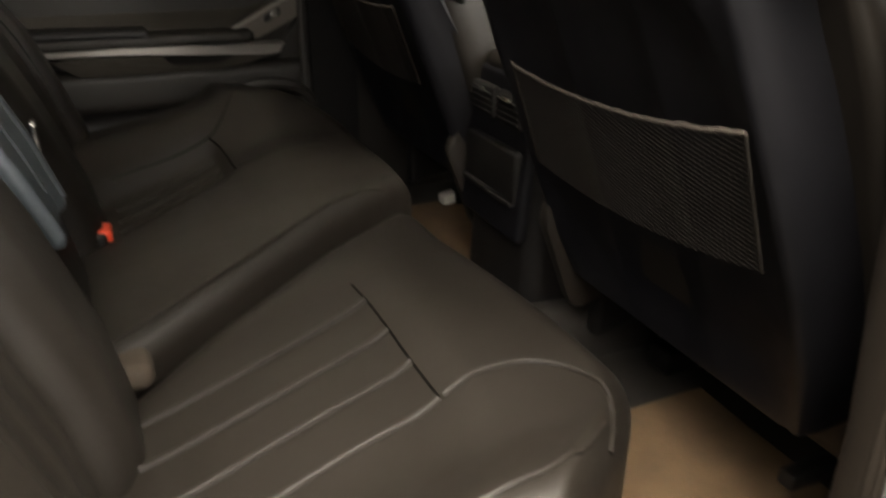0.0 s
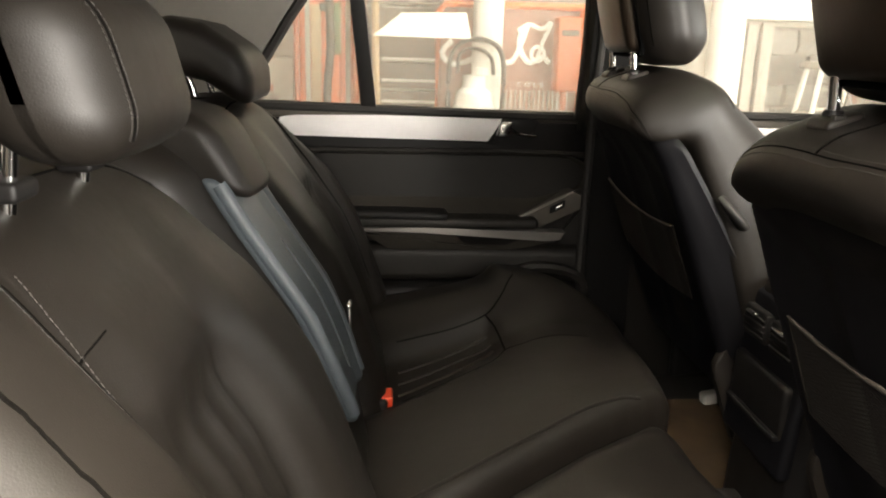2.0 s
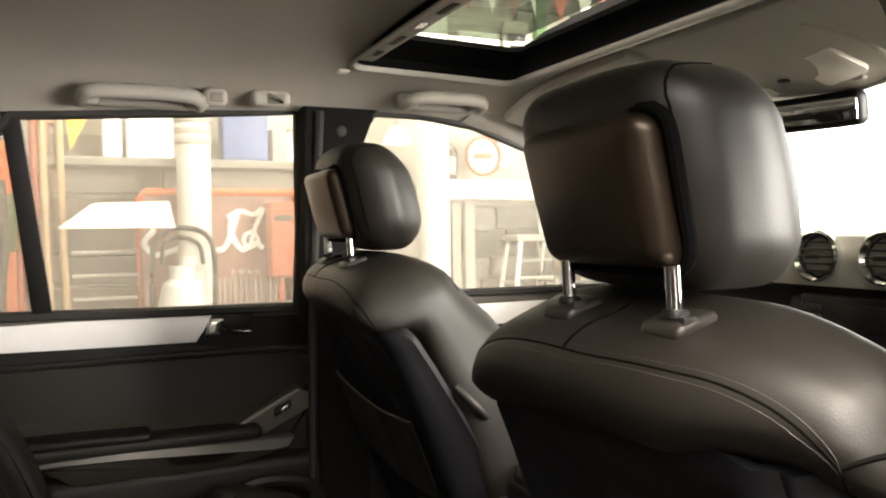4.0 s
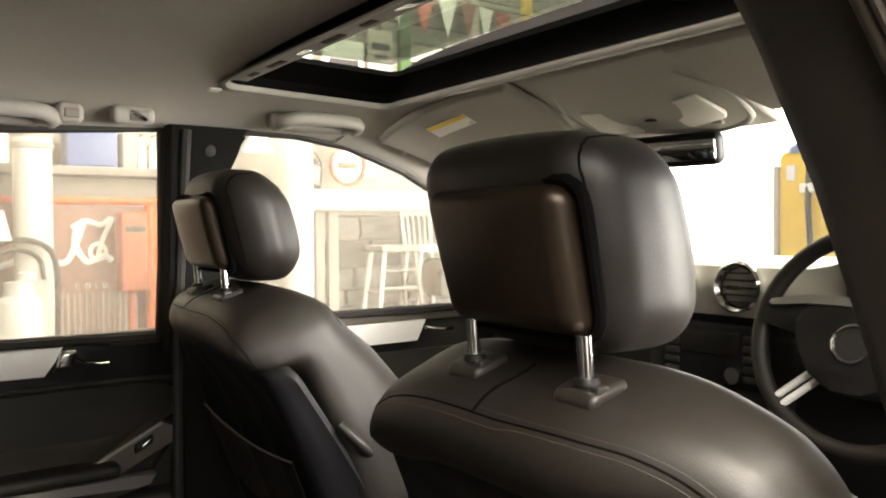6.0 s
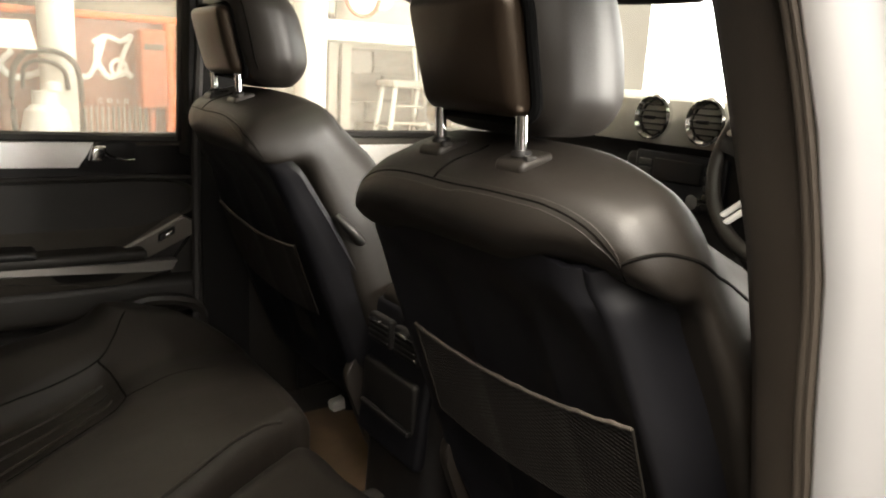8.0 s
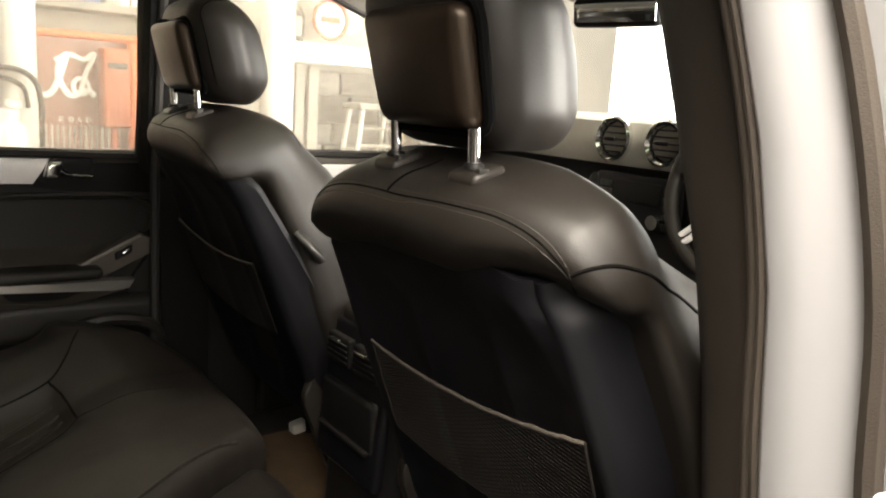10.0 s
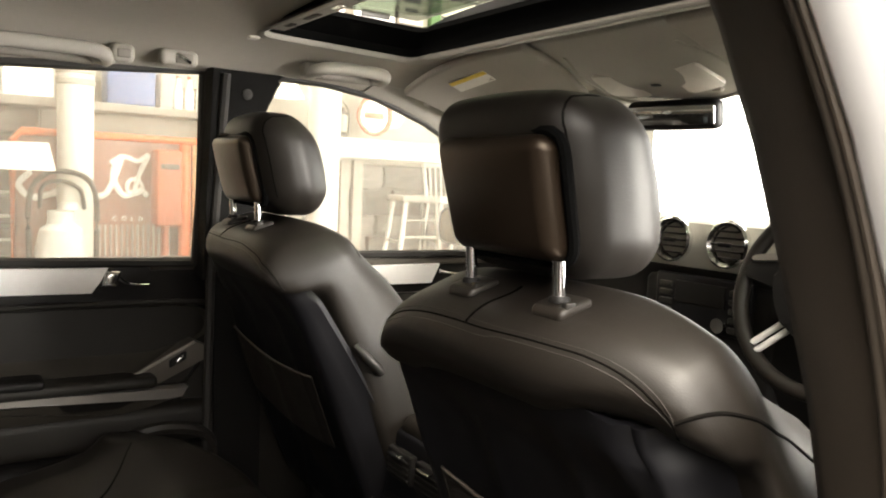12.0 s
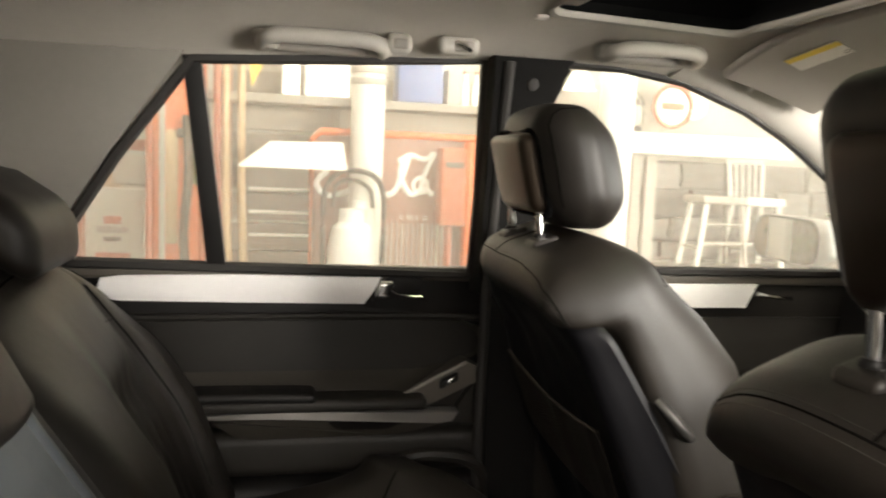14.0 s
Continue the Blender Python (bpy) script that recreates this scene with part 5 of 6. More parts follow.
sun_visor(1, "grey cloth sun visor with a yellow warning label")
sun_visor(-1, "grey cloth sun visor over the driver")
over = thing("overhead_console", (0.56, 0.0, 1.58), "beige overhead console with reading lamps", "overhead console")


def over_place(u, w, d):
    return (u, w, roof_z(u, w) - 0.006 - d - 0.03 * smooth(0.45, 0.72, u))


def dome(x, y, z):
    u, w = 0.595 + x, y * (1 - 0.9 * max(0.0, -x) - 0.25 * max(0.0, x)) 
    swell = max(0.0, 1 - (x / 0.15) ** 2) * max(0.0, 1 - (y / 0.20) ** 2)
    p = over_place(u, w, 0.002 + 0.020 * swell)
    return (p[0], p[1], p[2] - z)


part("body", rbox((0, 0, 0), (0.140, 0.185, 0.008), 0.0075, (14, 18, 1), 3, dome), BEIGE, over, sharp=60)
part("rim", tube(bez([over_place(u, w, 0.014) for u, w in ((0.52, 0.13), (0.60, 0.165), (0.685, 0.155), (0.72, 0.08), (0.725, 0.0), (0.72, -0.08), (0.685, -0.155), (0.60, -0.165), (0.52, -0.13))], 6), 0.006, 8), BEIGE, over)
for k in (-1, 1):
    part("lens", prism(rounded([(0.590, k * 0.045), (0.580, k * 0.125), (0.655, k * 0.135), (0.675, k * 0.045)], 0.012), over_place, 0.018, 0.027, 0.003), WHITE_LABEL, over, "milky lamp lens")
    part("switch", rbox(over_place(0.675, k * 0.10, 0.022), (0.006, 0.010, 0.004), 0.003, 1, 2), BEIGE, over)
part("microphone", lathe([(0.0, 0.004), (0.010, 0.003), (0.012, 0.0)], over_place(0.63, 0.0, 0.027), (0, 0, -1), 16), PLASTIC, over)

mirror = thing("rear_view_mirror", (0.70, 0.0, 1.54), "black rear view mirror on a beige stalk", "rear view mirror")
mt = Matrix.Translation((0.70, 0.016, 1.504)) @ Matrix.Rotation(radians(13), 4, "Z") @ Matrix.Rotation(radians(-9), 4, "Y") @ Matrix.Scale(0.88, 4)
part("housing", rbox((0, 0, 0), (0.018, 0.108, 0.033), 0.015, (2, 10, 3), 4, lambda x, y, z: tuple(mt @ Vector((x + 0.25 * y * y, y, z * (1 - 4 * y * y))))), PLASTIC, mirror)
part("glass", rbox((0, 0, 0), (0.002, 0.100, 0.021), 0.0018, (1, 8, 1), 1, lambda x, y, z: tuple(mt @ Vector((x - 0.0185 + 0.25 * y * y, y, z * (1 - 4 * y * y))))), MIRROR, mirror, "mirror glass")
part("stalk", tube([(0.715, 0.0, 1.51), (0.735, 0.0, 1.55), (0.75, 0.0, 1.575)], [0.010, 0.013, 0.02], 10), BEIGE, mirror)
part("stalk_cover", rbox((0.745, 0.0, 1.568), (0.03, 0.05, 0.018), 0.012, 2, 3), BEIGE, mirror)

# outside mirror by the far front door
MT = Matrix.Translation((0.930, 0.985, 1.216)) @ Matrix.Rotation(radians(14), 4, "Z")
om = thing("door_mirror", (0.96, 0.95, 1.15), "pale silver outside mirror on the far front door", "door mirror")


def mirror_ring(k, x):
    return [tuple(MT @ Vector((x, u * k, v * k))) for u, v in rounded([(-0.100, -0.060), (-0.104, 0.030), (-0.085, 0.060), (0.098, 0.066), (0.104, -0.050)], 0.045, 6)]


part("housing", loft([mirror_ring(k, x) for k, x in ((0.94, -0.040), (0.985, -0.046), (1.0, -0.040), (1.0, -0.01), (0.93, 0.03), (0.72, 0.055), (0.35, 0.066))]), PAINT, om, sharp=60)
rim = part("rim", loft([mirror_ring(k, x) for k, x in ((0.95, -0.030), (0.95, -0.044), (0.92, -0.048), (0.89, -0.044))]), PLASTIC, om, "black mirror rim")
part("glass", loft([mirror_ring(k, x) for k, x in ((0.90, -0.040), (0.90, -0.0465), (0.895, -0.0475))]), MIRROR, rim, "mirror glass")
part("arm", rbox((0.955, 0.87, 1.14), (0.03, 0.06, 0.018), 0.012, 2, 3), PLASTIC, om)

# floor mats and litter
tagged(part("floor_mat", rbox((0.20, -0.45, 0.480), (0.175, 0.165, 0.008), 0.006, (10, 10, 1), 2, lambda x, y, z: (x, y, z + 0.004 * noise.noise((x * 9, y * 9, 1)))), MAT_BROWN), "brown carpet floor mat behind the front seat", "floor mat", "floor mats")
tagged(part("floor_mat", rbox((0.20, 0.42, 0.480), (0.20, 0.20, 0.008), 0.006, (10, 10, 1), 2, lambda x, y, z: (x, y, z + 0.004 * noise.noise((x * 9, y * 9, 4)))), MAT_BROWN), "brown carpet floor mat by the far door", "floor mat", "floor mats")
tagged(part("paper_scrap", rbox((0.345, 0.60, 0.500), (0.022, 0.016, 0.012), 0.006, 2, 2, lambda x, y, z: (x, y + 0.3 * z, z + 0.2 * x)), WHITE_LABEL), "crumpled white paper scrap on the floor", "paper")


# ---- the hall outside ----
bm = bmesh.new()
bmesh.ops.create_grid(bm, x_segments=12, y_segments=12, size=7, matrix=Matrix.Translation((0.5, -1.5, 0)))
tagged(part("ground", bm, CONCRETE), "grey concrete hall floor", "ground", kind="structure")
# Added section: its warm wood colour tints reflections on the headrest pads.
slab("wall_left_hall_2", (-6.5, 2.42, 0), (-0.95, 2.6, 3.6), WOOD, "added wall section that throws a warm reflection on the headrests", "wall")
slab("wall_left_hall_1", (-0.95, 2.42, 0), (3.35, 2.6, 3.6), CREAM, "cream plastered wall behind the old shop goods", "wall")
slab("wall_front_hall_1", (6.3, -3.3, 0), (6.5, -2.6, 3.6), WHITE_PAINT, "white painted hall wall beside the gateway", "wall")
bm = bmesh.new()
bmesh.ops.create_grid(bm, x_segments=1, y_segments=1, size=0.5, matrix=Matrix.LocRotScale((7.2, 3.4, 2.2), Euler((0, radians(-90), radians(40))), (4.4, 11.0, 1)))
tagged(part("backdrop", bm, DAYLIGHT), "bright white daylight outside the gateway", "backdrop", kind="structure")
# Unseen walls and opening, added to shape the light from the right.
slab("wall_right_hall_1", (-6.5, -3.5, 0), (1.6, -3.3, 3.6), DIM_WALL, "unseen dark wall beside an added opening", "wall")
slab("wall_right_hall_2", (4.2, -3.5, 0), (6.5, -3.3, 3.6), DIM_WALL, "unseen dark wall beside an added opening", "wall")
slab("wall_right_hall_3", (1.6, -3.5, 2.7), (4.2, -3.3, 3.6), DIM_WALL, "unseen dark wall over an added opening", "wall")
slab("wall_back_hall", (-6.7, -3.5, 0), (-6.5, 2.45, 3.6), DIM_WALL, "unseen dark wall closing the back", "wall")
slab("ceiling_hall", (-6.7, -6.3, 3.6), (6.7, 2.6, 3.7), WHITE_PAINT, "white hall ceiling", "ceiling")


def box_thing(name, lo, hi, mat, label, category, r=0.006, group=""):
    c = [(a + b) / 2 for a, b in zip(lo, hi)]
    h = [(b - a) / 2 for a, b in zip(lo, hi)]
    return tagged(part(name, rbox(c, h, min(r, min(h) * 0.6), 2, 2), mat), label, category, group)


# weathered board wall, plank by plank
boards = thing("wall_boards", (0.3, 2.38, 0), "weathered dark board wall", "board wall", kind="structure")
rnd = random.Random(4)
for i in range(12):
    z = 0.35 + 0.118 * i
    cut = rnd.uniform(-0.3, 0.35)
    for x0, x1 in ((-0.57, cut - 0.003), (cut + 0.003, 0.67)):
        part("plank", rbox(((x0 + x1) / 2, 2.385 + rnd.uniform(-0.010, 0.008), z + rnd.uniform(-0.003, 0.003)), ((x1 - x0) / 2, 0.012, 0.054 + rnd.uniform(-0.003, 0.003)), 0.006, (4, 1, 1), 2), WOOD_DARK, boards)
# shelf over the boards with lit boxes
shelf = tagged(part("shelf", rbox((0.1, 2.29, 1.585), (0.75, 0.10, 0.016), 0.005, (4, 1, 1), 2), GREYWOOD), "grey wooden wall shelf", "shelf")
for lo, hi, n in (((-0.365, 2.25, 1.601), (-0.295, 2.32, 1.83), 0), ((-0.28, 2.25, 1.601), (-0.105, 2.32, 1.86), 1)):
    lb = thing("light_box", lo, "lit white display box on the shelf", "light box", "light boxes")
    part("case", rbox([(a + b) / 2 for a, b in zip(lo, hi)], [(b - a) / 2 for a, b in zip(lo, hi)], 0.006, 1, 2), WHITE_PAINT, lb)
    part("face", rbox(((lo[0] + hi[0]) / 2, lo[1] - 0.002, (lo[2] + hi[2]) / 2), ((hi[0] - lo[0]) / 2 - 0.008, 0.003, (hi[2] - lo[2]) / 2 - 0.008), 0.002, 1, 1), LIGHTBOX, lb, "glowing warm white face")
tagged(part("pennant", prism([(-0.495, 1.83), (-0.375, 1.83), (-0.475, 1.63)], lambda u, v, d: (u, 2.30 + d, v), 0, 0.006, 0.001), YELLOW), "yellow triangular pennant on the wall", "pennant")
box_thing("tin_box", (0.07, 2.22, 1.601), (0.25, 2.34, 1.80), BLUE, "dark blue tin box on the shelf", "tin", 0.01)
box_thing("tin_box", (0.27, 2.24, 1.601), (0.33, 2.33, 1.74), GREYWOOD, "grey tin on the shelf", "tin", 0.008)
for x in (0.34, 0.385, 0.43):
    b = thing("bottle", (x, 2.24, 1.601), "clear old bottle on the shelf", "bottle", "shelf bottles")
    part("body", lathe([(0.0, 0.0), (0.017, 0.002), (0.018, 0.07), (0.008, 0.10), (0.008, 0.125), (0.0, 0.126)], (x, 2.24, 1.601), sides=14), MILK, b)
    part("cap", lathe([(0.0, 0.012), (0.0095, 0.010), (0.0095, 0.0), (0.0, 0.0)], (x, 2.24, 1.725), sides=12), RUST, b)


def column(x0, x1, y, z1, label, rings_at=()):
    c = thing("column", ((x0 + x1) / 2, y, 0), label, "column", "white columns")
    r = (x1 - x0) / 2
    part("shaft", lathe([(r * 1.05, 0.0), (r, 0.06), (r, z1), (0.0, z1)], ((x0 + x1) / 2, y, 0), sides=28), WHITE_PAINT, c)
    for z in rings_at:
        part("band", lathe([(r + 0.002, -0.012), (r + 0.006, -0.008), (r + 0.006, 0.008), (r + 0.002, 0.012)], ((x0 + x1) / 2, y, z), sides=28), GREYWOOD, c)
    return c


column(-0.112, 0.012, 2.14, 3.6, "round white column with grey bands", [1.66 + 0.04 * k for k in range(5)])
column(0.87, 1.01, 2.14, 3.6, "plain round white column")

# drink cooler with a plain white swash on its front
cooler = thing("drink_cooler", (0.12, 2.27, 0), "faded red drink cooler with white swash lettering shapes", "drink cooler")
part("body", rbox((0.125, 2.29, 0.74), (0.34, 0.07, 0.74), 0.02, (4, 2, 6), 3), COOLER, cooler)
part("rim", tube([(-0.22, 2.21, 0.5), (-0.22, 2.21, 1.44), (-0.19, 2.21, 1.475), (0.44, 2.21, 1.475), (0.47, 2.21, 1.44), (0.47, 2.21, 0.5)], 0.014, 8), ORANGE, cooler, "orange painted rim")
for k in range(14):
    part("rib", tube([(0.075 + 0.02 * k, 2.218, 0.90), (0.075 + 0.02 * k, 2.218, 1.135)], 0.005, 6), GREYWOOD, cooler)
part("swash", tube(bez([(-0.16, 2.212, 1.33), (-0.20, 2.212, 1.28), (-0.16, 2.212, 1.235), (-0.09, 2.212, 1.25), (-0.05, 2.212, 1.27), (0.02, 2.212, 1.26), (0.09, 2.212, 1.25), (0.13, 2.212, 1.33), (0.15, 2.212, 1.40), (0.12, 2.212, 1.33), (0.16, 2.212, 1.25), (0.22, 2.212, 1.27), (0.25, 2.212, 1.25)], 7), 0.011, 8, flat=0.3, up=(0, 1, 0)), MILK, cooler, "white swash shape")
part("swash_tail", tube(bez([(0.11, 2.212, 1.375), (0.16, 2.212, 1.40), (0.21, 2.212, 1.385), (0.25, 2.212, 1.41), (0.22, 2.212, 1.34), (0.20, 2.212, 1.27)], 6), 0.009, 8, flat=0.3, up=(0, 1, 0)), MILK, cooler)
part("swash_loop", tube([(0.20 + 0.028 * math.cos(t), 2.212, 1.285 + 0.03 * math.sin(t)) for t in np.linspace(0, 6.28, 17)[:-1]], 0.008, 6, closed=True, flat=0.3, up=(0, 1, 0)), MILK, cooler)

word = bpy.data.curves.new("lettering", "FONT")
word.body, word.size, word.extrude, word.space_character, word.align_x = "COLD", 0.026, 0.001, 2.1, "CENTER"
lettering = new("lettering", word)
lettering.matrix_basis = pose(0.177, 2.216, 1.150, 90, 0, 0)
word.materials.append(MILK)
me = bpy.data.meshes.new_from_object(lettering.evaluated_get(bpy.context.evaluated_depsgraph_get()))
bpy.data.objects.remove(lettering)
cold = new("lettering", me)
cold.parent, cold.matrix_parent_inverse, cold.matrix_basis = cooler, cooler.matrix_basis.inverted(), pose(0.177, 2.216, 1.150, 90, 0, 0)
cooler.location.x = 0.092
# bottle carrier with a white can
can = thing("enamel_can", (-0.065, 2.03, 0.55), "white enamel can with a wire handle", "can")
part("body", lathe([(0.0, 0.0), (0.085, 0.0), (0.088, 0.02), (0.086, 0.50), (0.07, 0.58), (0.045, 0.60), (0.045, 0.645), (0.0, 0.65)], (-0.065, 2.03, 0.55), sides=26), MILK, can)
part("cap", lathe([(0.0, 0.03), (0.028, 0.026), (0.03, 0.0), (0.0, 0.0)], (-0.04, 2.03, 1.20), sides=18), MILK, can)
part("handle", tube(bez([(-0.165, 2.03, 1.0), (-0.165, 2.03, 1.24), (-0.12, 2.03, 1.32), (-0.05, 2.03, 1.335), (0.02, 2.03, 1.31), (0.05, 2.03, 1.23), (0.05, 2.03, 1.0)], 6), 0.010, 8), DARK_METAL, can)
part("handle", tube(bez([(-0.13, 2.06, 1.2), (-0.12, 2.06, 1.28), (-0.06, 2.06, 1.30), (0.0, 2.06, 1.27), (0.015, 2.06, 1.2)], 6), 0.008, 8), DARK_METAL, can)
can.location.x = -0.11
box_thing("stand", (-0.215, 1.96, 0), (0.005, 2.10, 0.55), GREYWOOD, "grey wooden plinth under the can", "plinth")

# orange letter box and pipes
lb = thing("letter_box", (0.305, 2.15, 0), "orange metal letter box on a post", "letter box")
part("body", rbox((0.305, 2.14, 1.285), (0.05, 0.05, 0.148), 0.012, 2, 3), ORANGE, lb)
part("flap", rbox((0.305, 2.086, 1.37), (0.036, 0.004, 0.012), 0.003, 1, 2), DARK_METAL, lb)
part("post", tube([(0.305, 2.15, 0), (0.305, 2.15, 1.15)], 0.014, 10), RUST, lb)
lb.location.x = 0.277
for x, m, r in ((0.350, ORANGE, 0.022), (0.395, WOOD, 0.016), (0.430, ORANGE, 0.016)):
    p = tagged(part("pipe", tube([(x, 2.16, 0), (x + 0.004, 2.16, 0.7), (x, 2.16, 1.46)], r, 12), m), "upright orange painted pipe", "pipe", "upright pipes")
# sheet roof of a small stall
sheet = tagged(part("awning", prism([(-0.51, 1.335), (-0.40, 1.425), (-0.15, 1.432), (-0.140, 1.335)], lambda u, v, d: (u, 2.02 + d + (1.43 - v) * -1.2, v), 0, 0.01, 0.002), MILK), "white sheet awning over the stall", "awning")
for k in range(3):
    box_thing("slat", (-0.48, 2.33, 1.06 + 0.09 * k), (-0.235, 2.35, 1.072 + 0.09 * k), WHITE_PAINT, "thin pale shelf edge in the stall", "shelf edge", 0.003, "stall slats")
for x0, x1, m, nm in ((-0.555, -0.50, WOOD, "leaning pale wooden pole"), (-0.50, -0.44, WOOD, "leaning thin wooden pole"), (-0.585, -0.575, RUST, "rusty thin pole leaning on boards")):
    tagged(part("pole", tube([(x1, 2.12, 0), (x0, 2.16, 1.2), (x0 - 0.01, 2.2, 1.95)], 0.014, 10), m), nm, "pole", "leaning poles")
fb = thing("painted_board", (-0.57, 2.25, 0), "faded pink painted board with a bent pipe", "board")
part("plank", rbox((-0.575, 2.26, 0.92), (0.034, 0.014, 0.92), 0.006, (1, 1, 5), 2), FADED_PINK, fb)
part("pipe", tube(bez([(-0.553, 2.22, 0.0), (-0.553, 2.22, 1.2), (-0.555, 2.22, 1.66), (-0.54, 2.22, 1.72), (-0.512, 2.22, 1.70), (-0.505, 2.22, 1.62), (-0.505, 2.22, 1.3)], 6), 0.012, 10), FADED_PINK, fb)
for z in (1.36, 1.46):
    part("bracket", rbox((-0.585, 2.238, z), (0.012, 0.010, 0.010), 0.004, 1, 2), MILK, fb)
# red fuel pump and signs behind the quarter window
pump = thing("fuel_pump", (-0.72, 2.2, 0), "old red fuel pump with hose", "fuel pump")
part("body", rbox((-0.72, 2.2, 0.82), (0.085, 0.09, 0.82), 0.02, (2, 2, 6), 3), ORANGE, pump)
part("panel", rbox((-0.735, 2.105, 1.25), (0.02, 0.006, 0.2), 0.004, 1, 2), WOOD, pump)
part("hose", tube(bez([(-0.685, 2.09, 1.5), (-0.675, 2.06, 1.3), (-0.69, 2.05, 1.1), (-0.68, 2.08, 0.9)], 8), 0.017, 10), DARK_METAL, pump)
part("pale_strip", rbox((-0.768, 2.104, 0.95), (0.010, 0.006, 0.66), 0.003, (1, 1, 4), 2), CREAM, pump, "worn pale strip on the pump")
part("dial_window", rbox((-0.652, 2.104, 1.36), (0.014, 0.006, 0.10), 0.004, (1, 1, 2), 2), GREEN, pump, "dark green glass window")
part("nozzle", rbox((-0.702, 2.085, 1.44), (0.016, 0.014, 0.016), 0.008, 1, 3), DARK_METAL, pump)
part("side_rail", tube([(-0.635, 2.12, 0.0), (-0.635, 2.12, 1.7)], 0.014, 10), RUST, pump)
part("side_rail", tube([(-0.815, 2.12, 0.0), (-0.815, 2.12, 1.7)], 0.010, 10), RUST, pump)
for lo, hi, label in (((-1.07, 2.24, 0.6), (-0.845, 2.27, 1.235), "white enamel sign with red marks"), ((-0.96, 2.26, 1.245), (-0.83, 2.29, 1.42), "pale grey enamel sign")):
    sg = thing("enamel_sign", ((lo[0] + hi[0]) / 2, lo[1], lo[2]), label, "sign", "enamel signs")
    cx, cz = (lo[0] + hi[0]) / 2, (lo[2] + hi[2]) / 2
    part("plate", rbox((cx, (lo[1] + hi[1]) / 2, cz), ((hi[0] - lo[0]) / 2, 0.01, (hi[2] - lo[2]) / 2), 0.008, 2, 2), CREAM, sg)
    for k, (dz, w, h, m) in enumerate(((0.20, 0.03, 0.014, RUST), (0.165, 0.055, 0.012, GREYWOOD), (0.13, 0.03, 0.008, DARK_METAL), (0.06, 0.06, 0.02, RUST))):
        if cz + dz < hi[2] - 0.02:
            part("mark", rbox((cx, lo[1] + 0.003, cz + dz), (w, 0.003, h), 0.002, 1, 1), m, sg)
box_thing("crate", (-1.12, 2.2, 0), (-1.05, 2.34, 1.17), RUST, "rust red painted crate end", "crate", 0.01)

# far end: white beam, stone wall, clock, lantern, chairs
box_thing("beam", (0.99, 2.14, 1.448), (1.76, 2.26, 1.535), WHITE_PAINT, "white painted beam", "beam")
for k, (x0, x1) in enumerate(((1.03, 1.075), (1.085, 1.13), (1.15, 1.20))):
    box_thing("board", (x0, 2.26, 0.3), (x1, 2.29, 1.44), GREYWOOD, "upright grey board beside the stone wall", "board", 0.004, "upright boards")
stone = thing("wall_stone", (1.65, 2.36, 0), "pale dry stone wall with dark joints", "stone wall", kind="structure")
part("joint_bed", rbox((1.75, 2.385, 0.75), (0.55, 0.02, 0.68), 0.01, 1, 2), MORTAR, stone)
shapes = []
for q in range(5):
    bmq = rbox((0, 0, 0), (0.5, 0.03, 0.5), 0.02, (3, 1, 3), 2, lambda x, y, z: (x + 0.06 * noise.noise((x * 3, z * 3, q)), y + 0.012 * noise.noise((x * 4, z * 4, q + 9)), z + 0.08 * noise.noise((x * 3, z * 3, q + 5))))
    me = bpy.data.meshes.new("stone")
    bmq.to_mesh(me)
    bmq.free()
    me.materials.append(STONE)
    shapes.append(me)
z, rs = 0.30, random.Random(11)
while z < 1.40:
    h = rs.uniform(0.06, 0.13)
    x = 1.20 - rs.uniform(0, 0.1)
    while x < 2.28:
        w = rs.uniform(0.12, 0.3)
        o = new("stone", rs.choice(shapes))
        o.parent = stone
        o.matrix_parent_inverse = stone.matrix_basis.inverted()
        o.matrix_basis = Matrix.Translation((x + w / 2, 2.355 + rs.uniform(-0.01, 0.01), z + h / 2)) @ Matrix.Diagonal((w - 0.012, 1, h - 0.012, 1))
        x += w
    z += h
ledge = box_thing("ledge", (1.15, 2.1, 0.0), (2.3, 2.3, 0.99), STONE, "pale stone ledge before the wall", "ledge", 0.02)
clock = thing("wall_clock", (1.265, 2.30, 1.635), "round red rimmed sign on the wall", "sign")
part("rim", lathe([(0.085, 0.0), (0.095, 0.012), (0.092, 0.022), (0.078, 0.02), (0.076, 0.0)], (1.265, 2.27, 1.637), (0, -1, 0), 32), RUST, clock)
part("face", lathe([(0.0, 0.004), (0.078, 0.004), (0.078, 0.0)], (1.265, 2.268, 1.637), (0, -1, 0), 32), MILK, clock)
part("mark", rbox((1.265, 2.261, 1.637), (0.05, 0.003, 0.014), 0.002, 1, 1), RUST, clock)
clock2 = thing("wall_plate", (1.43, 2.41, 1.67), "round white plate on the wall", "plate")
part("plate", lathe([(0.0, 0.010), (0.045, 0.010), (0.06, 0.018), (0.062, 0.0)], (1.43, 2.414, 1.675), (0, -1, 0), 28), MILK, clock2)
lant = thing("lantern", (1.087, 2.2, 1.513), "old dark lantern standing on the beam", "lantern")
part("base", lathe([(0.0, 0.0), (0.034, 0.0), (0.034, 0.018), (0.02, 0.026), (0.0, 0.026)], (1.087, 2.2, 1.513), sides=18), DARK_METAL, lant)
part("chimney", lathe([(0.018, 0.0), (0.03, 0.03), (0.026, 0.07), (0.015, 0.085)], (1.087, 2.2, 1.538), sides=18), CREAM, lant)
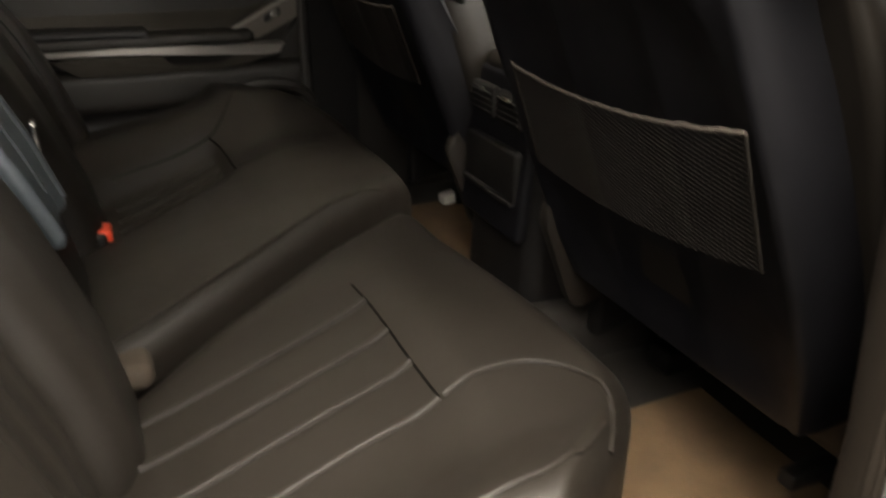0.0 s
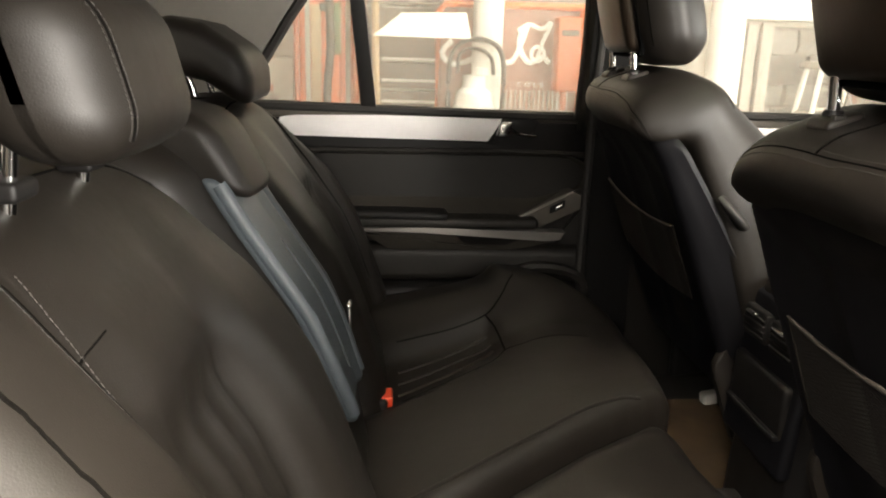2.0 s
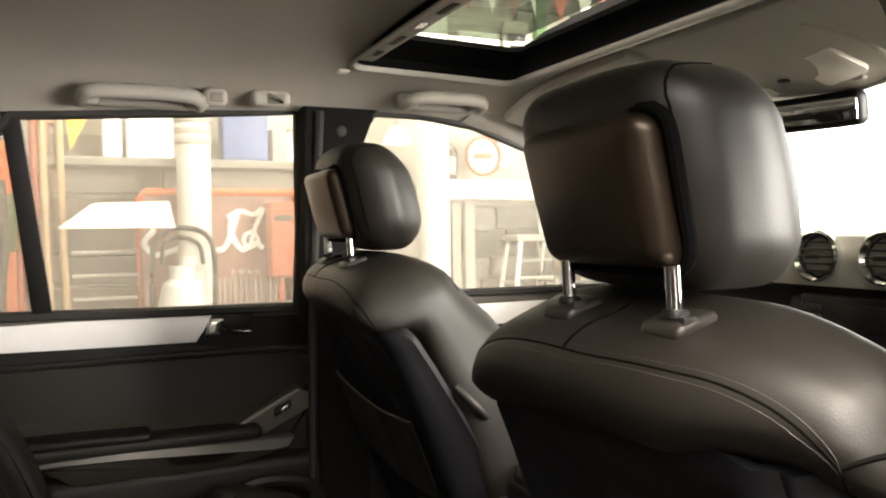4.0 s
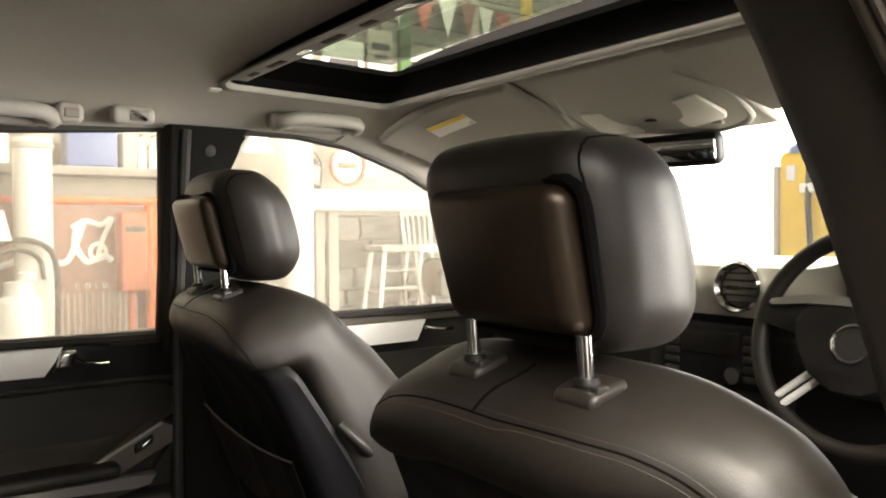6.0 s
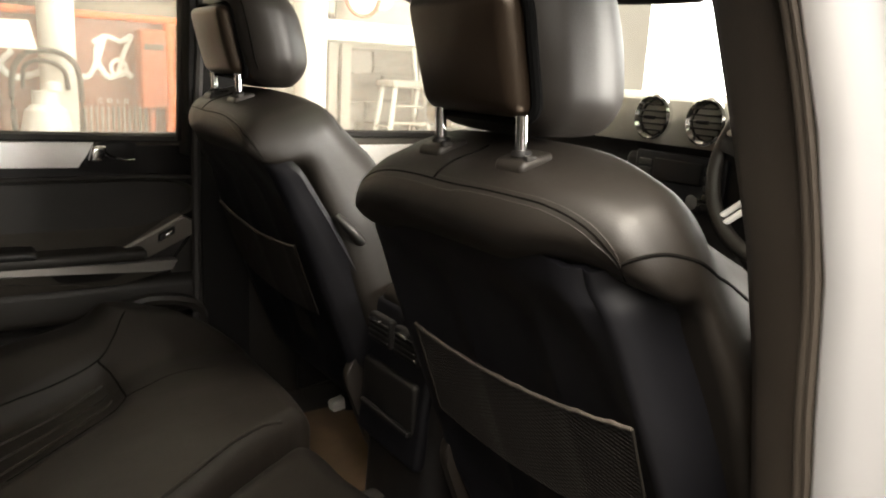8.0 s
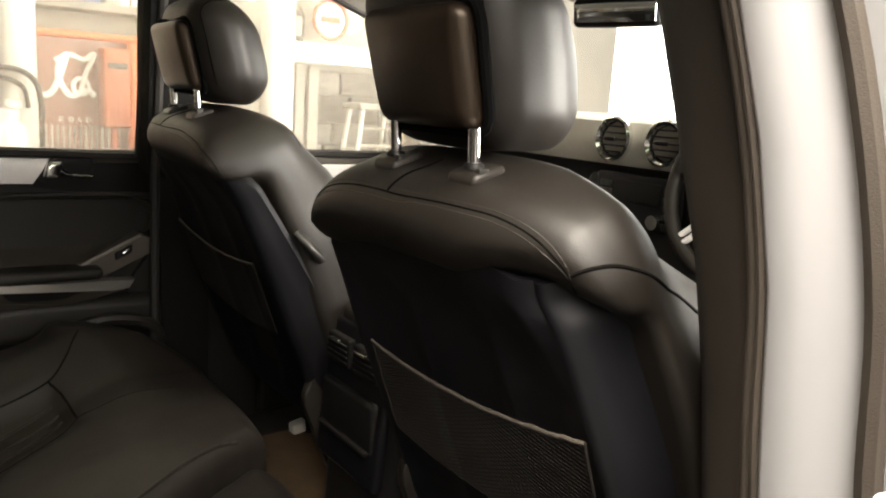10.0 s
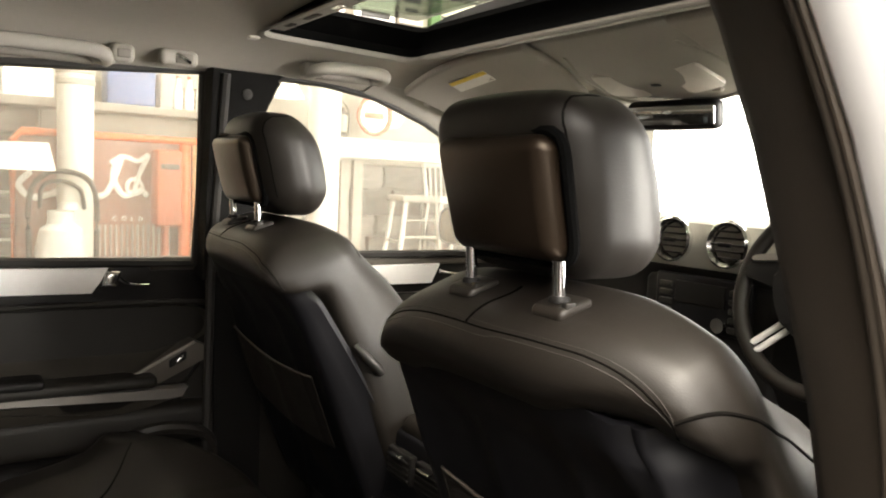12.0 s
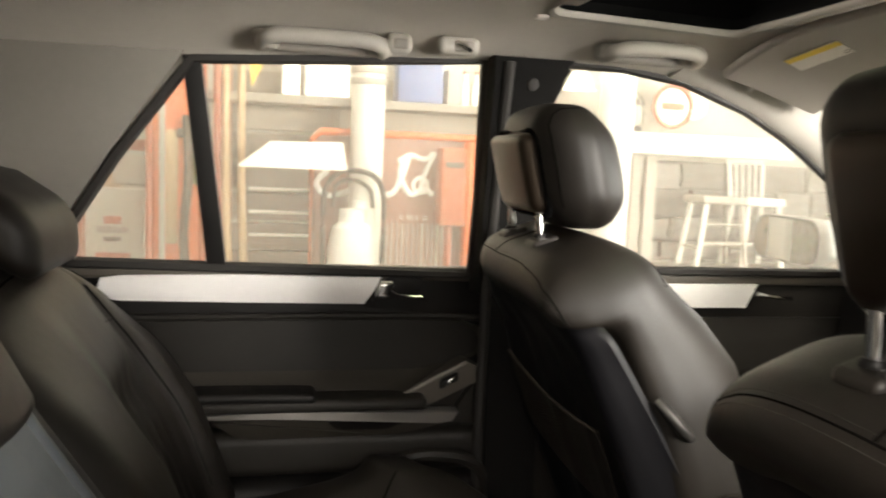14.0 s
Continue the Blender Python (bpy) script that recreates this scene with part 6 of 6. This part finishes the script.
part("hood", lathe([(0.034, 0.0), (0.02, 0.018), (0.012, 0.03), (0.0, 0.03)], (1.087, 2.2, 1.62), sides=18), DARK_METAL, lant)
part("bail", tube(bez([(1.05, 2.2, 1.54), (1.05, 2.2, 1.63), (1.087, 2.2, 1.675), (1.124, 2.2, 1.63), (1.124, 2.2, 1.54)], 5), 0.003, 6), DARK_METAL, lant)
lant.location.x, lant.location.z = 1.047, 1.536
clock.location.x, clock.location.z = 1.248, 1.652
hl = thing("hanging_lamp", (0.80, 2.15, 1.69), "cream lamp shade hanging on the wall", "lamp")
part("shade", lathe([(0.03, 0.07), (0.065, 0.0), (0.06, 0.0), (0.026, 0.066)], (0.80, 2.2, 1.69), sides=22), LIGHTBOX, hl)
part("cord", tube([(0.80, 2.2, 1.76), (0.80, 2.2, 2.6)], 0.004, 6), DARK_METAL, hl)


stool = thing("bar_stool", (1.46, 2.2, 0.99), "grey wooden bar stool on the stone ledge", "stool")
part("seat", rbox((1.445, 2.2, 1.272), (0.105, 0.085, 0.016), 0.010, (3, 3, 1), 3), GREYWOOD, stool)
for i in (-1, 1):
    for j in (-1, 1):
        part("leg", tube([(1.45 + i * 0.115, 2.2 + j * 0.075, 0.991), (1.45 + i * 0.080, 2.2 + j * 0.060, 1.262)], 0.011, 8), WHITE_PAINT if i < 0 else GREYWOOD, stool)
    part("stretcher", tube([(1.45 + i * 0.105, 2.13, 1.07), (1.45 + i * 0.105, 2.27, 1.07)], 0.007, 6), GREYWOOD, stool)
for z in (1.09, 1.17):
    part("stretcher", tube([(1.352, 2.135, z), (1.548, 2.135, z)], 0.008, 6), GREYWOOD, stool)
seat = thing("chair", (1.66, 2.22, 0.99), "white painted wooden chair with a spindle back", "chair")
part("seat", rbox((1.65, 2.22, 1.268), (0.090, 0.085, 0.017), 0.010, (3, 3, 1), 3), WHITE_PAINT, seat)
for i in (-1, 1):
    for j in (-1, 1):
        part("leg", tube([(1.65 + i * 0.095, 2.22 + j * 0.080, 0.991), (1.65 + i * 0.070, 2.22 + j * 0.060, 1.258)], 0.011, 8), WHITE_PAINT, seat)
    part("back_post", tube([(1.65 + i * 0.075, 2.29, 1.275), (1.65 + i * 0.085, 2.315, 1.45)], 0.010, 8), WHITE_PAINT, seat)
for k in range(4):
    part("spindle", tube([(1.605 + 0.03 * k, 2.292, 1.28), (1.60 + 0.034 * k, 2.315, 1.43)], 0.006, 6), WHITE_PAINT, seat)
part("top_rail", rbox((1.65, 2.317, 1.445), (0.095, 0.010, 0.018), 0.008, (3, 1, 1), 2), WHITE_PAINT, seat)
part("stretcher", tube([(1.565, 2.15, 1.09), (1.735, 2.15, 1.09)], 0.007, 6), WHITE_PAINT, seat)

# goods hanging high on the wall, seen through the roof glass
siding = thing("wall_siding", (2.0, 2.39, 1.85), "olive grey board siding high on the wall", "board siding", kind="structure")
for k in range(9):
    part("plank", rbox((2.15, 2.395 - 0.004 * (k % 2), 1.86 + 0.095 * k), (0.65, 0.014, 0.044), 0.006, (3, 1, 1), 2), SIDING, siding)
for x, m in ((1.62, GREEN), (2.05, GREYWOOD), (2.42, YELLOW)):
    tagged(part("post", rbox((x, 2.36, 2.25), (0.03, 0.02, 0.42), 0.008, (1, 1, 4), 2), m), "painted upright batten on the siding", "batten", "wall battens")
for k in range(9):
    x = 1.15 + 0.13 * k
    tagged(part("pennant", prism([(x, 2.52), (x + 0.11, 2.52), (x + 0.055, 2.33)], lambda u, v, d: (u, 2.33 + d + 0.02 * math.sin(u * 9), v), 0, 0.004, 0.001), (RUST, MILK, COOLER, MILK)[k % 4]), "small cloth pennant on a string", "pennant", "string of pennants")
cord = tagged(part("cord", tube([(1.0, 2.335, 2.525), (1.6, 2.335, 2.52), (2.5, 2.335, 2.525)], 0.005, 6), WOOD_DARK), "cord that carries small pennants", "cord")
jar = thing("wall_lamp", (1.72, 2.3, 2.12), "old iron wall lamp with pale shade", "wall lamp")
part("arm", tube(bez([(1.72, 2.37, 2.12), (1.72, 2.30, 2.18), (1.72, 2.22, 2.14)], 6), 0.010, 8), DARK_METAL, jar)
part("shade", lathe([(0.02, 0.09), (0.05, 0.06), (0.085, 0.0), (0.08, 0.0), (0.045, 0.055), (0.015, 0.085)], (1.72, 2.22, 2.05), sides=22), MILK, jar)
for x, z, w, h, m, lab in ((1.28, 2.12, 0.11, 0.13, MILK, "white enamel sign on the wall"), (1.95, 2.06, 0.14, 0.10, RUST, "red enamel sign on the wall"), (2.3, 2.2, 0.10, 0.16, GREEN, "green enamel sign on the wall"), (1.48, 2.22, 0.07, 0.10, CREAM, "cream enamel sign on the wall")):
    sg = thing("enamel_sign", (x, 2.35, z - h), lab, "sign", "enamel signs")
    part("plate", rbox((x, 2.36, z), (w, 0.012, h), 0.010, 2, 2), m, sg)
    part("mark", rbox((x, 2.346, z + 0.02), (w * 0.7, 0.003, 0.016), 0.002, 1, 1), DARK_METAL, sg)
    part("mark", rbox((x, 2.346, z - 0.03), (w * 0.5, 0.003, 0.010), 0.002, 1, 1), DARK_METAL, sg)

# yellow air pump before the white wall
ap = thing("air_pump", (4.3, 1.86, 0), "yellow air pump with blue top and grey hose", "air pump")
part("body", rbox((4.3, 1.86, 0.92), (0.16, 0.165, 0.92), 0.05, (2, 2, 6), 3), YELLOW, ap)
part("top", lathe([(0.0, 0.10), (0.09, 0.09), (0.16, 0.04), (0.17, 0.0), (0.0, 0.0)], (4.3, 1.86, 1.825), sides=26), BLUE, ap, "blue domed top")
part("side_band", rbox((4.15, 2.02, 1.15), (0.03, 0.02, 0.6), 0.01, 1, 2), GREYWOOD, ap)
part("hose", tube(bez([(4.13, 1.80, 1.75), (4.10, 1.79, 1.55), (4.10, 1.78, 1.35), (4.11, 1.76, 1.0)], 8), 0.018, 10), DARK_METAL, ap, "grey hose")
part("nozzle", rbox((4.11, 1.80, 1.60), (0.02, 0.045, 0.03), 0.012, 1, 2), ALU, ap)
part("dial", rbox((4.135, 1.92, 1.70), (0.008, 0.03, 0.05), 0.006, 1, 2), ALU, ap)
ap.location.x, ap.location.y = 4.35, 1.79
for x, y, w, h, m, nm in ((5.6, 1.25, 0.12, 1.35, GREYWOOD, "grey cabinet by the white wall"), (5.7, 0.75, 0.09, 1.25, BLUE, "blue grey bin by the white wall")):
    box_thing("cabinet", (x - w, y - w, 0), (x + w, y + w, h), m, nm, "cabinet", 0.02)

# climbing plant and post behind the cargo window
post = box_thing("post", (-1.58, 2.1, 0), (-1.48, 2.2, 2.4), WHITE_PAINT, "white square post beside the plant", "post", 0.01)
plant = thing("plant", (-1.75, 2.1, 0), "leafy green potted plant", "plant")
part("pot", lathe([(0.0, 0.0), (0.13, 0.0), (0.18, 0.4), (0.19, 0.42), (0.16, 0.42), (0.0, 0.36)], (-1.8, 2.1, 0), sides=24), RUST, plant)
bm = bmesh.new()
rs = random.Random(3)
for k in range(9):
    a = rs.uniform(0, 6.28)
    tube(bez([(-1.8, 2.1, 0.35), (-1.8 + 0.06 * math.cos(a), 2.1 + 0.06 * math.sin(a), 0.9), (-1.8 + 0.2 * math.cos(a), 2.1 + 0.14 * math.sin(a), 1.5 + 0.3 * rs.random())], 6), 0.008, 5, bm=bm)
part("stems", bm, WOOD_DARK, plant)
bm = bmesh.new()
for k in range(900):
    a, z = rs.uniform(0, 6.28), rs.uniform(0.7, 2.0)
    r = 0.32 * math.sqrt(rs.random()) * (1.1 - 0.5 * abs(z - 1.4))
    c = Vector((-1.8 + r * math.cos(a), 2.12 + 0.7 * r * math.sin(a), z))
    q = Euler((rs.uniform(0, 6), rs.uniform(0, 6), rs.uniform(0, 6))).to_matrix()
    l, w = rs.uniform(0.03, 0.06), rs.uniform(0.012, 0.022)
    bm.faces.new([bm.verts.new(c + q @ Vector(p)) for p in ((-l, 0, 0), (-0.2 * l, w, 0.004), (l, 0, 0), (-0.2 * l, -w, 0.004))])
part("leaves", bm, LEAF, plant, kind="stuff")
